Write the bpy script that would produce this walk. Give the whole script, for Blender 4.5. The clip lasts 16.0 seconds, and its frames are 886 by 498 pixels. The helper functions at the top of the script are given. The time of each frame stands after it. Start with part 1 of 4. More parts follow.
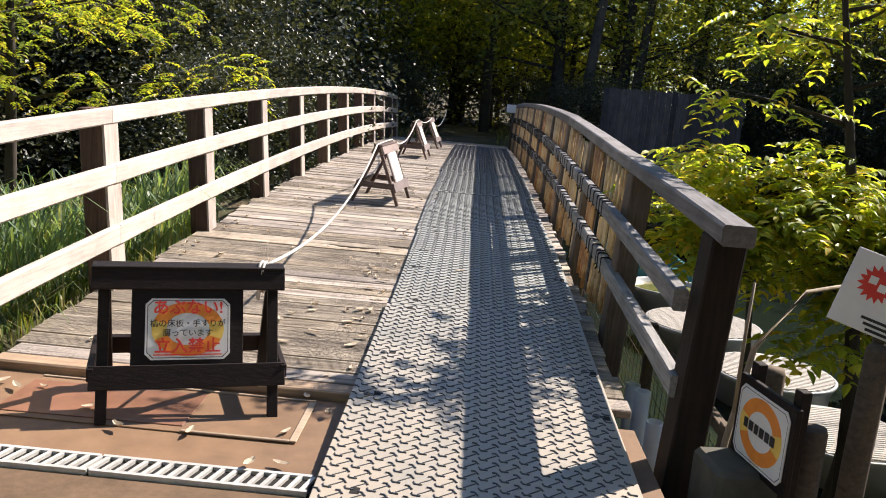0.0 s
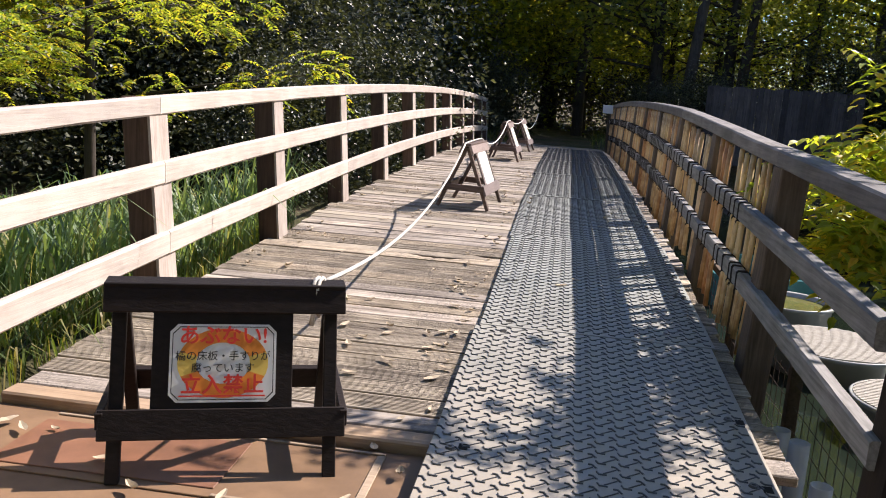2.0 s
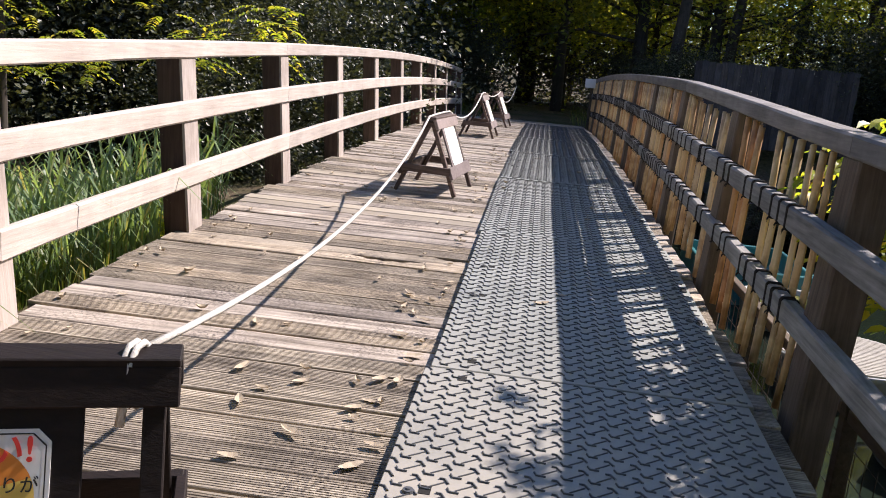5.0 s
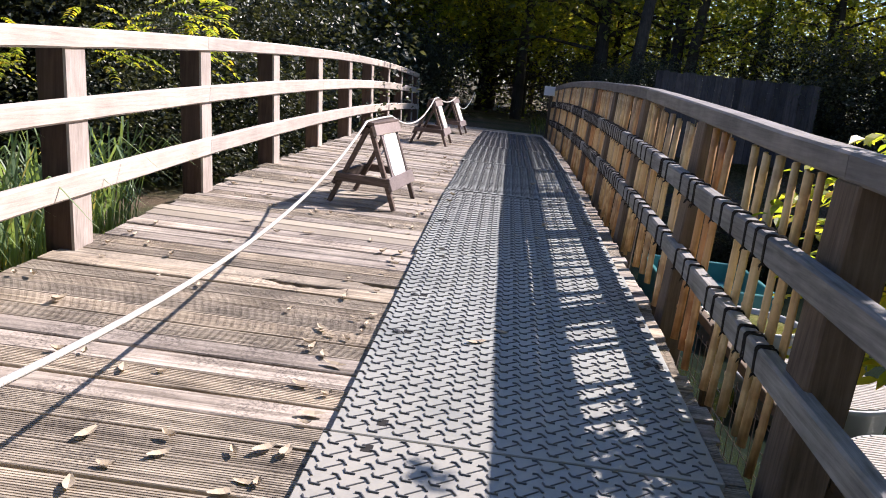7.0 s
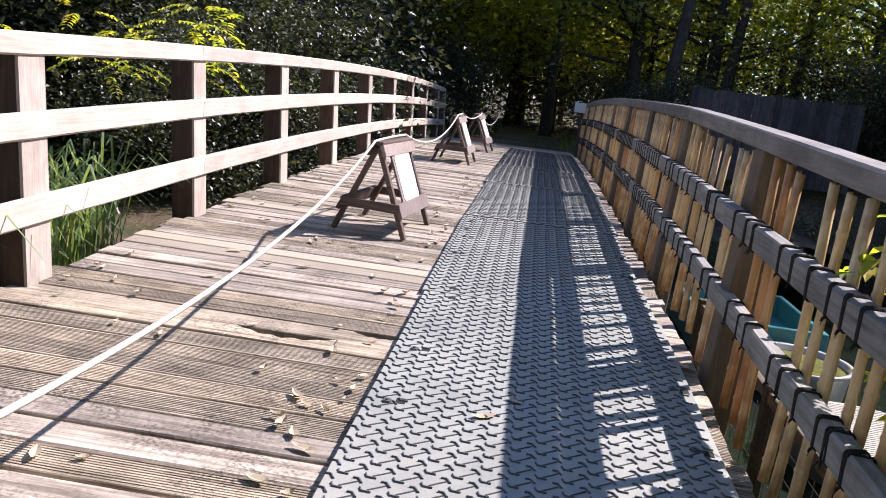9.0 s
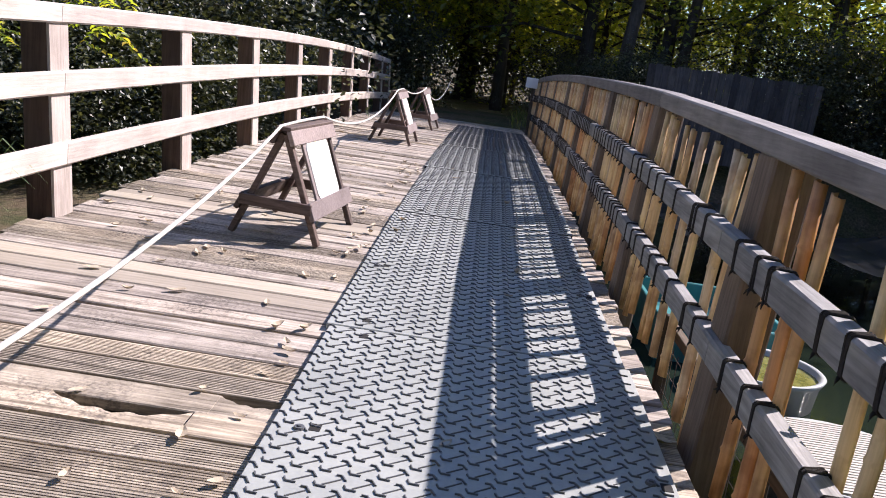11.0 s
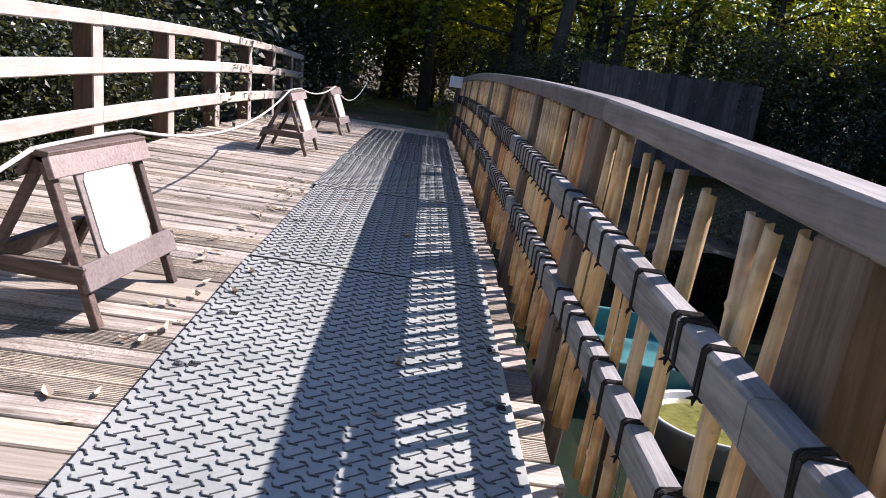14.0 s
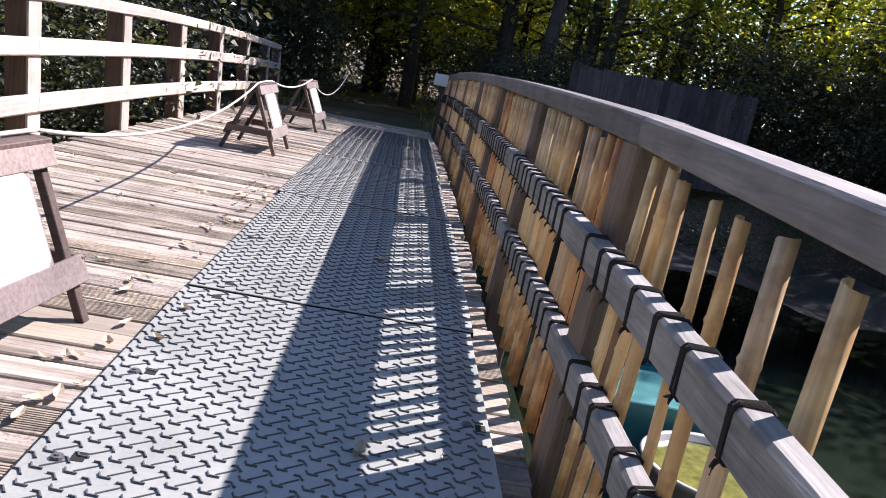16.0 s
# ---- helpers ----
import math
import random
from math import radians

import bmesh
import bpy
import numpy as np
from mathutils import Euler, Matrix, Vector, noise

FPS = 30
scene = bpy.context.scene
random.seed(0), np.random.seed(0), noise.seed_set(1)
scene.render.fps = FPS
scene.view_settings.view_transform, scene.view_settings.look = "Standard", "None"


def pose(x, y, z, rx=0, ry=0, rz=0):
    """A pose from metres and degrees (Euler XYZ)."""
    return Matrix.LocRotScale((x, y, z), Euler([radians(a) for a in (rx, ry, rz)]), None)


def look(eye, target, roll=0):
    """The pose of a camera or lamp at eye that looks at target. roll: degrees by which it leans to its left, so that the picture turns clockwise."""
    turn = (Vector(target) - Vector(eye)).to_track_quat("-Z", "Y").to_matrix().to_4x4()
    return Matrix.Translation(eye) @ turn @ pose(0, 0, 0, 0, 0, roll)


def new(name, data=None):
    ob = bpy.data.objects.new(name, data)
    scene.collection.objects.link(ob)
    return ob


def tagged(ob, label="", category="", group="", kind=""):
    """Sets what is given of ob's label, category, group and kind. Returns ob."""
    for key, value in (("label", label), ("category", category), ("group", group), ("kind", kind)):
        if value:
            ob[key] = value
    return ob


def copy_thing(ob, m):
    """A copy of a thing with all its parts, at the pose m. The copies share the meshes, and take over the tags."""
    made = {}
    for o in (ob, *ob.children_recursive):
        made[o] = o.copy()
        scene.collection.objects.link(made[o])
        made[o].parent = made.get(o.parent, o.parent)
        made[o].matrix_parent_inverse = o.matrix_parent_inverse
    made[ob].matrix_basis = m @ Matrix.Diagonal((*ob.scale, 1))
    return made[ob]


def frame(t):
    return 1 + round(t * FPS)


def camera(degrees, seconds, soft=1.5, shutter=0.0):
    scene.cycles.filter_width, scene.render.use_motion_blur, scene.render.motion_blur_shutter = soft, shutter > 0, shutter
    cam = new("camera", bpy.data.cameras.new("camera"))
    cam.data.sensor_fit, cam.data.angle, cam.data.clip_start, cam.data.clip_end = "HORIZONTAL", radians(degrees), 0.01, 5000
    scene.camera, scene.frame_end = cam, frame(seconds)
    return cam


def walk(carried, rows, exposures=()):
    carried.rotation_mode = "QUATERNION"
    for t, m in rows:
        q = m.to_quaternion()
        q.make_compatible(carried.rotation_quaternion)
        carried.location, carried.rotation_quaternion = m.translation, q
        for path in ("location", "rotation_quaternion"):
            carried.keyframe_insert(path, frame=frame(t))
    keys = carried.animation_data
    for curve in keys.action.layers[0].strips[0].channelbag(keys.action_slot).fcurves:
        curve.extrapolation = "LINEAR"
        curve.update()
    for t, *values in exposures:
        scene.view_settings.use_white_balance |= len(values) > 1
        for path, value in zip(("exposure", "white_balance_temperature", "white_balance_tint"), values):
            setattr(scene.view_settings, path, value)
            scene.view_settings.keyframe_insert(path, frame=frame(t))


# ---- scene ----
cam = camera(55.7, 16.0, 1.0)
PATH = [
    (0, (-0.062, 0.385, 1.565), (-0.113, 2.348, 1.189), 5.0),
    (0.5, (-0.087, 0.573, 1.529), (-0.188, 2.535, 1.155), 4.8),
    (1, (-0.141, 0.764, 1.506), (-0.285, 2.723, 1.129), 4.7),
    (1.5, (-0.149, 0.998, 1.449), (-0.357, 2.952, 1.079), 4.4),
    (2, (-0.142, 1.225, 1.419), (-0.405, 3.172, 1.044), 4.0),
    (2.5, (-0.157, 1.447, 1.389), (-0.441, 3.39, 1.01), 3.7),
    (3, (-0.166, 1.648, 1.38), (-0.459, 3.587, 0.986), 3.8),
    (3.5, (-0.165, 1.848, 1.356), (-0.473, 3.784, 0.958), 4.1),
    (4, (-0.153, 2.043, 1.363), (-0.48, 3.972, 0.947), 4.1),
    (4.5, (-0.169, 2.257, 1.347), (-0.47, 4.189, 0.924), 4.3),
    (5, (-0.182, 2.469, 1.349), (-0.38, 4.412, 0.918), 5.3),
    (5.2, (-0.169, 2.55, 1.336), (-0.335, 4.497, 0.912), 5.6),
    (7.3, (-0.073, 3.202, 1.324), (-0.183, 5.159, 0.923), 6.5),
    (7.5, (-0.069, 3.272, 1.323), (-0.197, 5.229, 0.93), 6.6),
    (8, (-0.043, 3.422, 1.342), (-0.216, 5.378, 0.96), 6.8),
    (8.2, (-0.043, 3.466, 1.335), (-0.227, 5.424, 0.967), 7.1),
    (10.3, (-0.028, 4.397, 1.358), (-0.164, 6.346, 0.933), 7.6),
    (10.5, (-0.023, 4.495, 1.362), (-0.14, 6.445, 0.934), 7.7),
    (11, (0.003, 4.733, 1.378), (-0.053, 6.685, 0.945), 8.2),
    (11.5, (0.08, 4.975, 1.375), (0.072, 6.929, 0.948), 8.1),
    (12, (0.158, 5.227, 1.379), (0.162, 7.18, 0.949), 7.8),
    (12.5, (0.192, 5.497, 1.375), (0.212, 7.45, 0.943), 7.7),
    (13, (0.223, 5.766, 1.388), (0.266, 7.718, 0.956), 8.1),
    (13.5, (0.241, 5.997, 1.397), (0.316, 7.951, 0.975), 8.5),
    (14, (0.252, 6.231, 1.402), (0.346, 8.185, 0.986), 8.6),
    (14.5, (0.262, 6.456, 1.416), (0.382, 8.408, 1.0), 8.7),
    (15, (0.251, 6.664, 1.421), (0.425, 8.613, 1.006), 9.6),
    (15.5, (0.25, 6.792, 1.417), (0.476, 8.738, 1.015), 10.7),
    (16, (0.247, 6.982, 1.41), (0.396, 8.933, 0.995), 11.0),
]
walk(cam, [(t, look(eye, target, roll)) for t, eye, target, roll in PATH],
     exposures=[(0, 1.28, 6250, 16), (2.5, 1.1, 6150, 19), (5, 1.05, 6050, 20), (8, 1.28, 5900, 22), (12, 1.26, 5850, 23), (16, 1.44, 5850, 23)])

# ---- light ----
SUN = Vector((0.87, 0.63, 1.0)).normalized()
world = bpy.data.worlds.new("sky")
world.use_nodes = True
scene.world = world
_wn = world.node_tree
_sky = _wn.nodes.new("ShaderNodeTexSky")
_sky.sky_type = "NISHITA"
_sky.sun_disc = False
_sky.dust_density, _sky.ozone_density = 0.3, 4.0
_sky.sun_elevation = math.asin(SUN.z)
_sky.sun_rotation = math.atan2(SUN.x, SUN.y)
_wn.links.new(_sky.outputs[0], _wn.nodes["Background"].inputs[0])
_wn.nodes["Background"].inputs[1].default_value = 0.092
sun = new("sun", bpy.data.lights.new("sun", "SUN"))
sun.data.energy, sun.data.angle, sun.data.color = 5.0, radians(0.55), (1.0, 0.90, 0.76)
sun.matrix_world = look((10, 10, 30), Vector((10, 10, 30)) - SUN)


# ---- materials ----
def mat(name, build):
    m = bpy.data.materials.new(name)
    m.use_nodes = True
    t = m.node_tree
    b = t.nodes["Principled BSDF"]
    build(t, b)
    return m


def node(t, kind, **inputs):
    n = t.nodes.new(kind)
    for k, v in inputs.items():
        n.inputs[k.replace("_", " ")].default_value = v
    return n


def ramp(t, source, stops):
    r = t.nodes.new("ShaderNodeValToRGB")
    e = r.color_ramp.elements
    while len(e) < len(stops):
        e.new(0.5)
    for el, (p, c) in zip(e, stops):
        el.position, el.color = p, (*c, 1)
    t.links.new(source, r.inputs[0])
    return r.outputs[0]


def coords(t, scale=(1, 1, 1), space="Object"):
    c = t.nodes.new("ShaderNodeTexCoord")
    mp = t.nodes.new("ShaderNodeMapping")
    mp.inputs["Scale"].default_value = scale
    t.links.new(c.outputs[space], mp.inputs[0])
    return mp.outputs[0]


def noise_tex(t, vec, scale, detail=6, rough=0.6, distort=0.0):
    n = t.nodes.new("ShaderNodeTexNoise")
    n.inputs["Scale"].default_value, n.inputs["Detail"].default_value = scale, detail
    n.inputs["Roughness"].default_value, n.inputs["Distortion"].default_value = rough, distort
    t.links.new(vec, n.inputs["Vector"])
    return n.outputs[0]


def mix(t, a, b, fac, mode="MIX"):
    n = t.nodes.new("ShaderNodeMix")
    n.data_type, n.blend_type = "RGBA", mode
    for sock, v in ((n.inputs[0], fac), (n.inputs[6], a), (n.inputs[7], b)):
        if isinstance(v, bpy.types.NodeSocket):
            t.links.new(v, sock)
        elif isinstance(v, (int, float)):
            sock.default_value = v
        else:
            sock.default_value = (*v, 1)
    return n.outputs[2]


def bump(t, b, height, strength, distance=0.01):
    n = t.nodes.new("ShaderNodeBump")
    n.inputs["Strength"].default_value, n.inputs["Distance"].default_value = strength, distance
    t.links.new(height, n.inputs["Height"])
    t.links.new(n.outputs[0], b.inputs["Normal"])


def random_of(t, island=False):
    if island:
        return t.nodes.new("ShaderNodeNewGeometry").outputs["Random Per Island"]
    return t.nodes.new("ShaderNodeObjectInfo").outputs["Random"]


def wood(name, dark, light, along, rough=0.75, stain=0.35, grain=60, streaks=False, even=1.0):
    """Timber with the grain running along one axis (0, 1 or 2), stains and piece-to-piece change."""
    def build(t, b):
        sc = [grain, grain, grain]
        sc[along] = grain * 0.05
        off = t.nodes.new("ShaderNodeVectorMath")
        off.operation = "MULTIPLY_ADD"
        rnd = random_of(t)
        comb = t.nodes.new("ShaderNodeCombineXYZ")
        for i in range(3):
            t.links.new(rnd, comb.inputs[i])
        g = t.nodes.new("ShaderNodeNewGeometry").outputs["Position"]
        t.links.new(comb.outputs[0], off.inputs[0])
        off.inputs[1].default_value = (7.3, 5.1, 9.7)
        t.links.new(g, off.inputs[2])
        mp = t.nodes.new("ShaderNodeMapping")
        mp.inputs["Scale"].default_value = sc
        t.links.new(off.outputs[0], mp.inputs[0])
        fine = noise_tex(t, mp.outputs[0], 1.0, 5, 0.65, 0.3)
        blot = noise_tex(t, off.outputs[0], 3.0, 5, 0.65)
        col = ramp(t, fine, [(0.3, dark), (0.68, light)])
        patch = ramp(t, blot, [(0.36, tuple(c * 0.5 for c in dark)), (0.62, light)])
        col = mix(t, col, patch, stain)
        tone = ramp(t, rnd, [(0.0, (1 - 0.38 * even, 1 - 0.39 * even, 1 - 0.38 * even)), (0.5, (0.98, 0.98, 0.98)), (1.0, (1 + 0.28 * even, 1 + 0.23 * even, 1 + 0.17 * even))])
        col = mix(t, col, tone, 1.0, "MULTIPLY")
        if streaks:
            long = t.nodes.new("ShaderNodeMapping")
            long.inputs["Scale"].default_value = (1.3, 34, 34)
            t.links.new(off.outputs[0], long.inputs[0])
            band = ramp(t, noise_tex(t, long.outputs[0], 1.0, 6, 0.7, 0.6), [(0.36, (0.30, 0.28, 0.26)), (0.52, (0.95, 0.95, 0.95)), (0.75, (1.16, 1.14, 1.12))])
            col = mix(t, col, band, 0.85, "MULTIPLY")
            mould = t.nodes.new("ShaderNodeMath")
            mould.operation = "MULTIPLY"
            t.links.new(ramp(t, noise_tex(t, g, 70, 4, 0.7), [(0.46, (0, 0, 0)), (0.60, (1, 1, 1))]), mould.inputs[0])
            t.links.new(ramp(t, noise_tex(t, g, 2.1, 5, 0.7), [(0.44, (0, 0, 0)), (0.62, (0.85, 0.85, 0.85))]), mould.inputs[1])
            col = mix(t, col, (0.075, 0.062, 0.054), mould.outputs[0])
        t.links.new(col, b.inputs["Base Color"])
        b.inputs["Roughness"].default_value = rough
        b.inputs["Specular IOR Level"].default_value = 0.25
        bump(t, b, fine, 0.7, 0.003)
    return mat(name, build)


def plain(name, color, rough=0.6, metal=0.0, vary=0.25, scale=25, relief=0.2, spec=0.4):
    def build(t, b):
        v = coords(t)
        n1 = noise_tex(t, v, scale, 6, 0.65)
        n2 = noise_tex(t, v, scale * 0.13, 4, 0.6)
        lo = tuple(c * (1 - vary) for c in color)
        hi = tuple(min(1, c * (1 + vary)) for c in color)
        c1 = ramp(t, n1, [(0.3, lo), (0.7, hi)])
        c2 = ramp(t, n2, [(0.35, lo), (0.65, hi)])
        t.links.new(mix(t, c1, c2, 0.5), b.inputs["Base Color"])
        b.inputs["Roughness"].default_value, b.inputs["Metallic"].default_value = rough, metal
        b.inputs["Specular IOR Level"].default_value = spec
        bump(t, b, n1, relief, 0.004)
    return mat(name, build)


def leaf(name, stops, glow=0.45, rough=0.45):
    """Leaves: colour by leaf, with light passing through."""
    def build(t, b):
        rnd = random_of(t, True)
        col = ramp(t, rnd, stops)
        big = noise_tex(t, coords(t), 0.9, 3, 0.5)
        col = mix(t, col, ramp(t, big, [(0.35, (0.6, 0.65, 0.6)), (0.65, (1.15, 1.1, 1.0))]), 1.0, "MULTIPLY")
        t.links.new(col, b.inputs["Base Color"])
        b.inputs["Roughness"].default_value = rough
        b.inputs["Specular IOR Level"].default_value = 0.5
        tr = t.nodes.new("ShaderNodeBsdfTranslucent")
        t.links.new(mix(t, col, (1.9, 1.8, 0.7), 1.0, "MULTIPLY"), tr.inputs[0])
        ms = t.nodes.new("ShaderNodeMixShader")
        ms.inputs[0].default_value = glow
        t.links.new(b.outputs[0], ms.inputs[1])
        t.links.new(tr.outputs[0], ms.inputs[2])
        t.links.new(ms.outputs[0], t.nodes["Material Output"].inputs[0])
    return mat(name, build)


M_DECK = wood("weathered_decking", (0.17, 0.139, 0.104), (0.56, 0.485, 0.38), 0, 0.8, 0.4, 90, True, 0.7)
M_DECKOLD = wood("bleached_decking", (0.22, 0.185, 0.152), (0.55, 0.485, 0.415), 0, 0.8, 0.35, 90, True, 0.6)
M_DECKNEW = wood("newer_plank", (0.29, 0.248, 0.19), (0.46, 0.405, 0.325), 0, 0.75, 0.15, 60)
M_SILL = wood("tan_sill_timber", (0.20, 0.14, 0.09), (0.36, 0.27, 0.19), 0, 0.75, 0.3, 60)
M_RAIL = wood("pale_rail_timber", (0.39, 0.338, 0.295), (0.56, 0.50, 0.447), 1, 0.7, 0.25, 55, False, 0.3)
# post timber darkened: the shade on the near faces is put into its colour
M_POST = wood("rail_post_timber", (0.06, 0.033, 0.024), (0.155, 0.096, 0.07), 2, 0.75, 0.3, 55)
M_RRAIL = wood("grey_brown_rail", (0.105, 0.103, 0.101), (0.33, 0.323, 0.316), 1, 0.75, 0.3, 60, False, 0.5)
M_HAND = wood("weathered_grey_handrail", (0.10, 0.096, 0.096), (0.235, 0.225, 0.224), 1, 0.75, 0.35, 60, False, 0.5)
M_RPOST = wood("brown_post", (0.095, 0.070, 0.052), (0.26, 0.20, 0.155), 2, 0.75, 0.3, 55)
# pale copy for the posts' inner faces, sunlight put into the colour
M_LITFACE = wood("sunlit_post_face", (0.28, 0.232, 0.197), (0.49, 0.43, 0.385), 2, 0.75, 0.3, 55, False, 0.3)
# first right post's own copy, its shade put into a near-black colour
M_SHADEPOST = wood("shaded_end_post", (0.010, 0.007, 0.005), (0.032, 0.022, 0.016), 2, 0.8, 0.3, 55)
M_SLAT = wood("blackened_slat", (0.008, 0.008, 0.008), (0.03, 0.027, 0.024), 1, 0.8, 0.3, 40)
M_BEAM = wood("dark_beam", (0.05, 0.04, 0.03), (0.14, 0.11, 0.08), 1, 0.85, 0.3, 50)
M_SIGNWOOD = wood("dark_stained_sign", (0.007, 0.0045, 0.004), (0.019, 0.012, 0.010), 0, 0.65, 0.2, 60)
# two lighter copies of the sign timber, sunlight put into the colour
M_SIGNPALE = wood("lit_brown_sign", (0.045, 0.030, 0.025), (0.15, 0.11, 0.095), 0, 0.6, 0.25, 60)
M_SIGNSUN = wood("sunlit_sign_board", (0.15, 0.118, 0.11), (0.30, 0.25, 0.235), 0, 0.65, 0.25, 60)
M_FENCE = wood("old_fence_board", (0.06, 0.052, 0.05), (0.15, 0.13, 0.122), 2, 0.85, 0.3, 40)
M_BARK = wood("bark", (0.03, 0.025, 0.02), (0.10, 0.085, 0.07), 2, 0.9, 0.4, 35)
M_STICK = wood("pale_stick", (0.3, 0.24, 0.17), (0.5, 0.42, 0.31), 2, 0.7, 0.2, 60)


def _bamboo(t, b):
    rnd = random_of(t)
    base = ramp(t, rnd, [(0.0, (0.54, 0.28, 0.12)), (0.25, (0.70, 0.46, 0.22)), (0.5, (0.78, 0.59, 0.33)), (0.8, (0.80, 0.65, 0.40)), (1.0, (0.58, 0.45, 0.33))])
    v = coords(t, (40, 40, 1.6))
    fine = noise_tex(t, v, 1.0, 5, 0.6)
    col = mix(t, base, ramp(t, fine, [(0.3, (0.6, 0.52, 0.42)), (0.65, (1.12, 1.08, 1.0))]), 1.0, "MULTIPLY")
    blot = noise_tex(t, coords(t), 7.0, 4, 0.6)
    col = mix(t, col, ramp(t, blot, [(0.4, (0.55, 0.42, 0.3)), (0.55, (1, 1, 1))]), 0.7, "MULTIPLY")
    t.links.new(col, b.inputs["Base Color"])
    b.inputs["Roughness"].default_value = 0.5
    bump(t, b, fine, 0.4, 0.002)


M_BAMBOO = mat("split_bamboo", _bamboo)


def _plate(t, b):
    v = coords(t)
    n1 = noise_tex(t, v, 90, 4, 0.6)
    n2 = noise_tex(t, v, 2.2, 6, 0.7)
    c = mix(t, ramp(t, n1, [(0.3, (0.225, 0.236, 0.220)), (0.7, (0.295, 0.308, 0.287))]), ramp(t, n2, [(0.35, (0.20, 0.208, 0.194)), (0.6, (0.325, 0.335, 0.310))]), 0.5)
    sep = t.nodes.new("ShaderNodeSeparateXYZ")
    t.links.new(t.nodes.new("ShaderNodeNewGeometry").outputs["Position"], sep.inputs[0])
    fall = t.nodes.new("ShaderNodeMapRange")
    t.links.new(sep.outputs["Y"], fall.inputs[0])
    fall.inputs[1].default_value, fall.inputs[2].default_value = 2.8, 6.5
    fall.inputs[3].default_value, fall.inputs[4].default_value = 0.75, 0.0
    dust = t.nodes.new("ShaderNodeMath")
    dust.operation = "MULTIPLY"
    t.links.new(fall.outputs[0], dust.inputs[0])
    t.links.new(ramp(t, n2, [(0.3, (0.45, 0.45, 0.45)), (0.6, (1, 1, 1))]), dust.inputs[1])
    c = mix(t, c, (0.40, 0.31, 0.215), dust.outputs[0])
    t.links.new(c, b.inputs["Base Color"])
    t.links.new(ramp(t, n2, [(0.3, (0.38, 0.38, 0.38)), (0.7, (0.6, 0.6, 0.6))]), b.inputs["Roughness"])
    bump(t, b, n1, 0.25, 0.002)


M_PLATE = mat("grey_plastic_plate", _plate)
M_TREAD = plain("tread_rib_plastic", (0.085, 0.087, 0.092), 0.4, 0, 0.25, 40, 0.2)
M_ROPE = plain("white_rope", (0.52, 0.49, 0.44), 0.9, 0, 0.2, 140, 0.8)
M_TWINE = plain("black_palm_twine", (0.022, 0.018, 0.016), 0.95, 0, 0.4, 200, 0.8)
M_STEEL = plain("galvanised_steel", (0.50, 0.49, 0.46), 0.5, 0.3, 0.25, 60, 0.2)
# near-black that paints the shade in gaps, holes and below the deck
M_DARK = plain("void_shade", (0.012, 0.011, 0.010), 0.95, 0, 0.3, 10, 0.1)
M_PAPER = plain("white_notice_board", (0.72, 0.72, 0.70), 0.45, 0, 0.05, 20, 0.02)
M_INK = plain("black_ink", (0.02, 0.02, 0.02), 0.5, 0, 0.1, 20, 0.0)
M_RED = plain("red_ink", (0.62, 0.045, 0.03), 0.5, 0, 0.15, 20, 0.0)
M_ORANGE = plain("orange_ink", (0.78, 0.26, 0.035), 0.5, 0, 0.15, 20, 0.0)
M_YELLOW = plain("yellow_ink", (0.80, 0.56, 0.12), 0.5, 0, 0.12, 20, 0.0)
# pale ink with the sun glare on the print put into its colour
M_GLAREINK = plain("sun_glare_ink", (0.74, 0.70, 0.46), 0.5, 0, 0.06, 20, 0.0)
M_PVC = plain("grey_white_pvc", (0.55, 0.55, 0.53), 0.4, 0, 0.15, 12, 0.05)
M_TUB = plain("white_tub_plastic", (0.38, 0.39, 0.37), 0.4, 0, 0.15, 8, 0.05)
M_TEAL = plain("teal_tank_paint", (0.05, 0.20, 0.205), 0.4, 0, 0.2, 6, 0.1)
M_NET = plain("pale_net_cloth", (0.36, 0.335, 0.29), 0.8, 0, 0.3, 120, 0.6)
M_WIRE = plain("rusty_wire", (0.10, 0.075, 0.06), 0.6, 0.5, 0.3, 60, 0.2)
M_CONC = plain("mossy_block", (0.08, 0.076, 0.06), 0.9, 0, 0.35, 14, 0.6)
M_DRY = leaf("dry_leaf", [(0.0, (0.24, 0.155, 0.10)), (0.5, (0.58, 0.49, 0.39)), (1.0, (0.74, 0.67, 0.57))], 0.0, 0.8)


def _ground(t, b):
    v = coords(t)
    n1 = noise_tex(t, v, 18, 8, 0.7)
    n2 = noise_tex(t, v, 0.7, 6, 0.65)
    soil = ramp(t, n1, [(0.3, (0.045, 0.033, 0.022)), (0.55, (0.12, 0.09, 0.058)), (0.75, (0.24, 0.185, 0.12))])
    litter = ramp(t, n1, [(0.35, (0.03, 0.035, 0.015)), (0.7, (0.10, 0.095, 0.045))])
    t.links.new(mix(t, soil, litter, ramp(t, n2, [(0.42, (0, 0, 0)), (0.58, (1, 1, 1))])), b.inputs["Base Color"])
    b.inputs["Roughness"].default_value = 0.95
    b.inputs["Specular IOR Level"].default_value = 0.15
    bump(t, b, n1, 1.0, 0.03)


M_GROUND = mat("leaf_strewn_soil", _ground)
M_SAND = plain("sandy_paving", (0.13, 0.087, 0.055), 0.95, 0, 0.3, 30, 0.5, 0.15)
M_SHEETRED = plain("reddish_plywood", (0.20, 0.095, 0.055), 0.5, 0, 0.35, 9, 0.15)
M_BATTEN = wood("pale_batten", (0.30, 0.22, 0.15), (0.46, 0.36, 0.26), 0, 0.75, 0.2, 60)
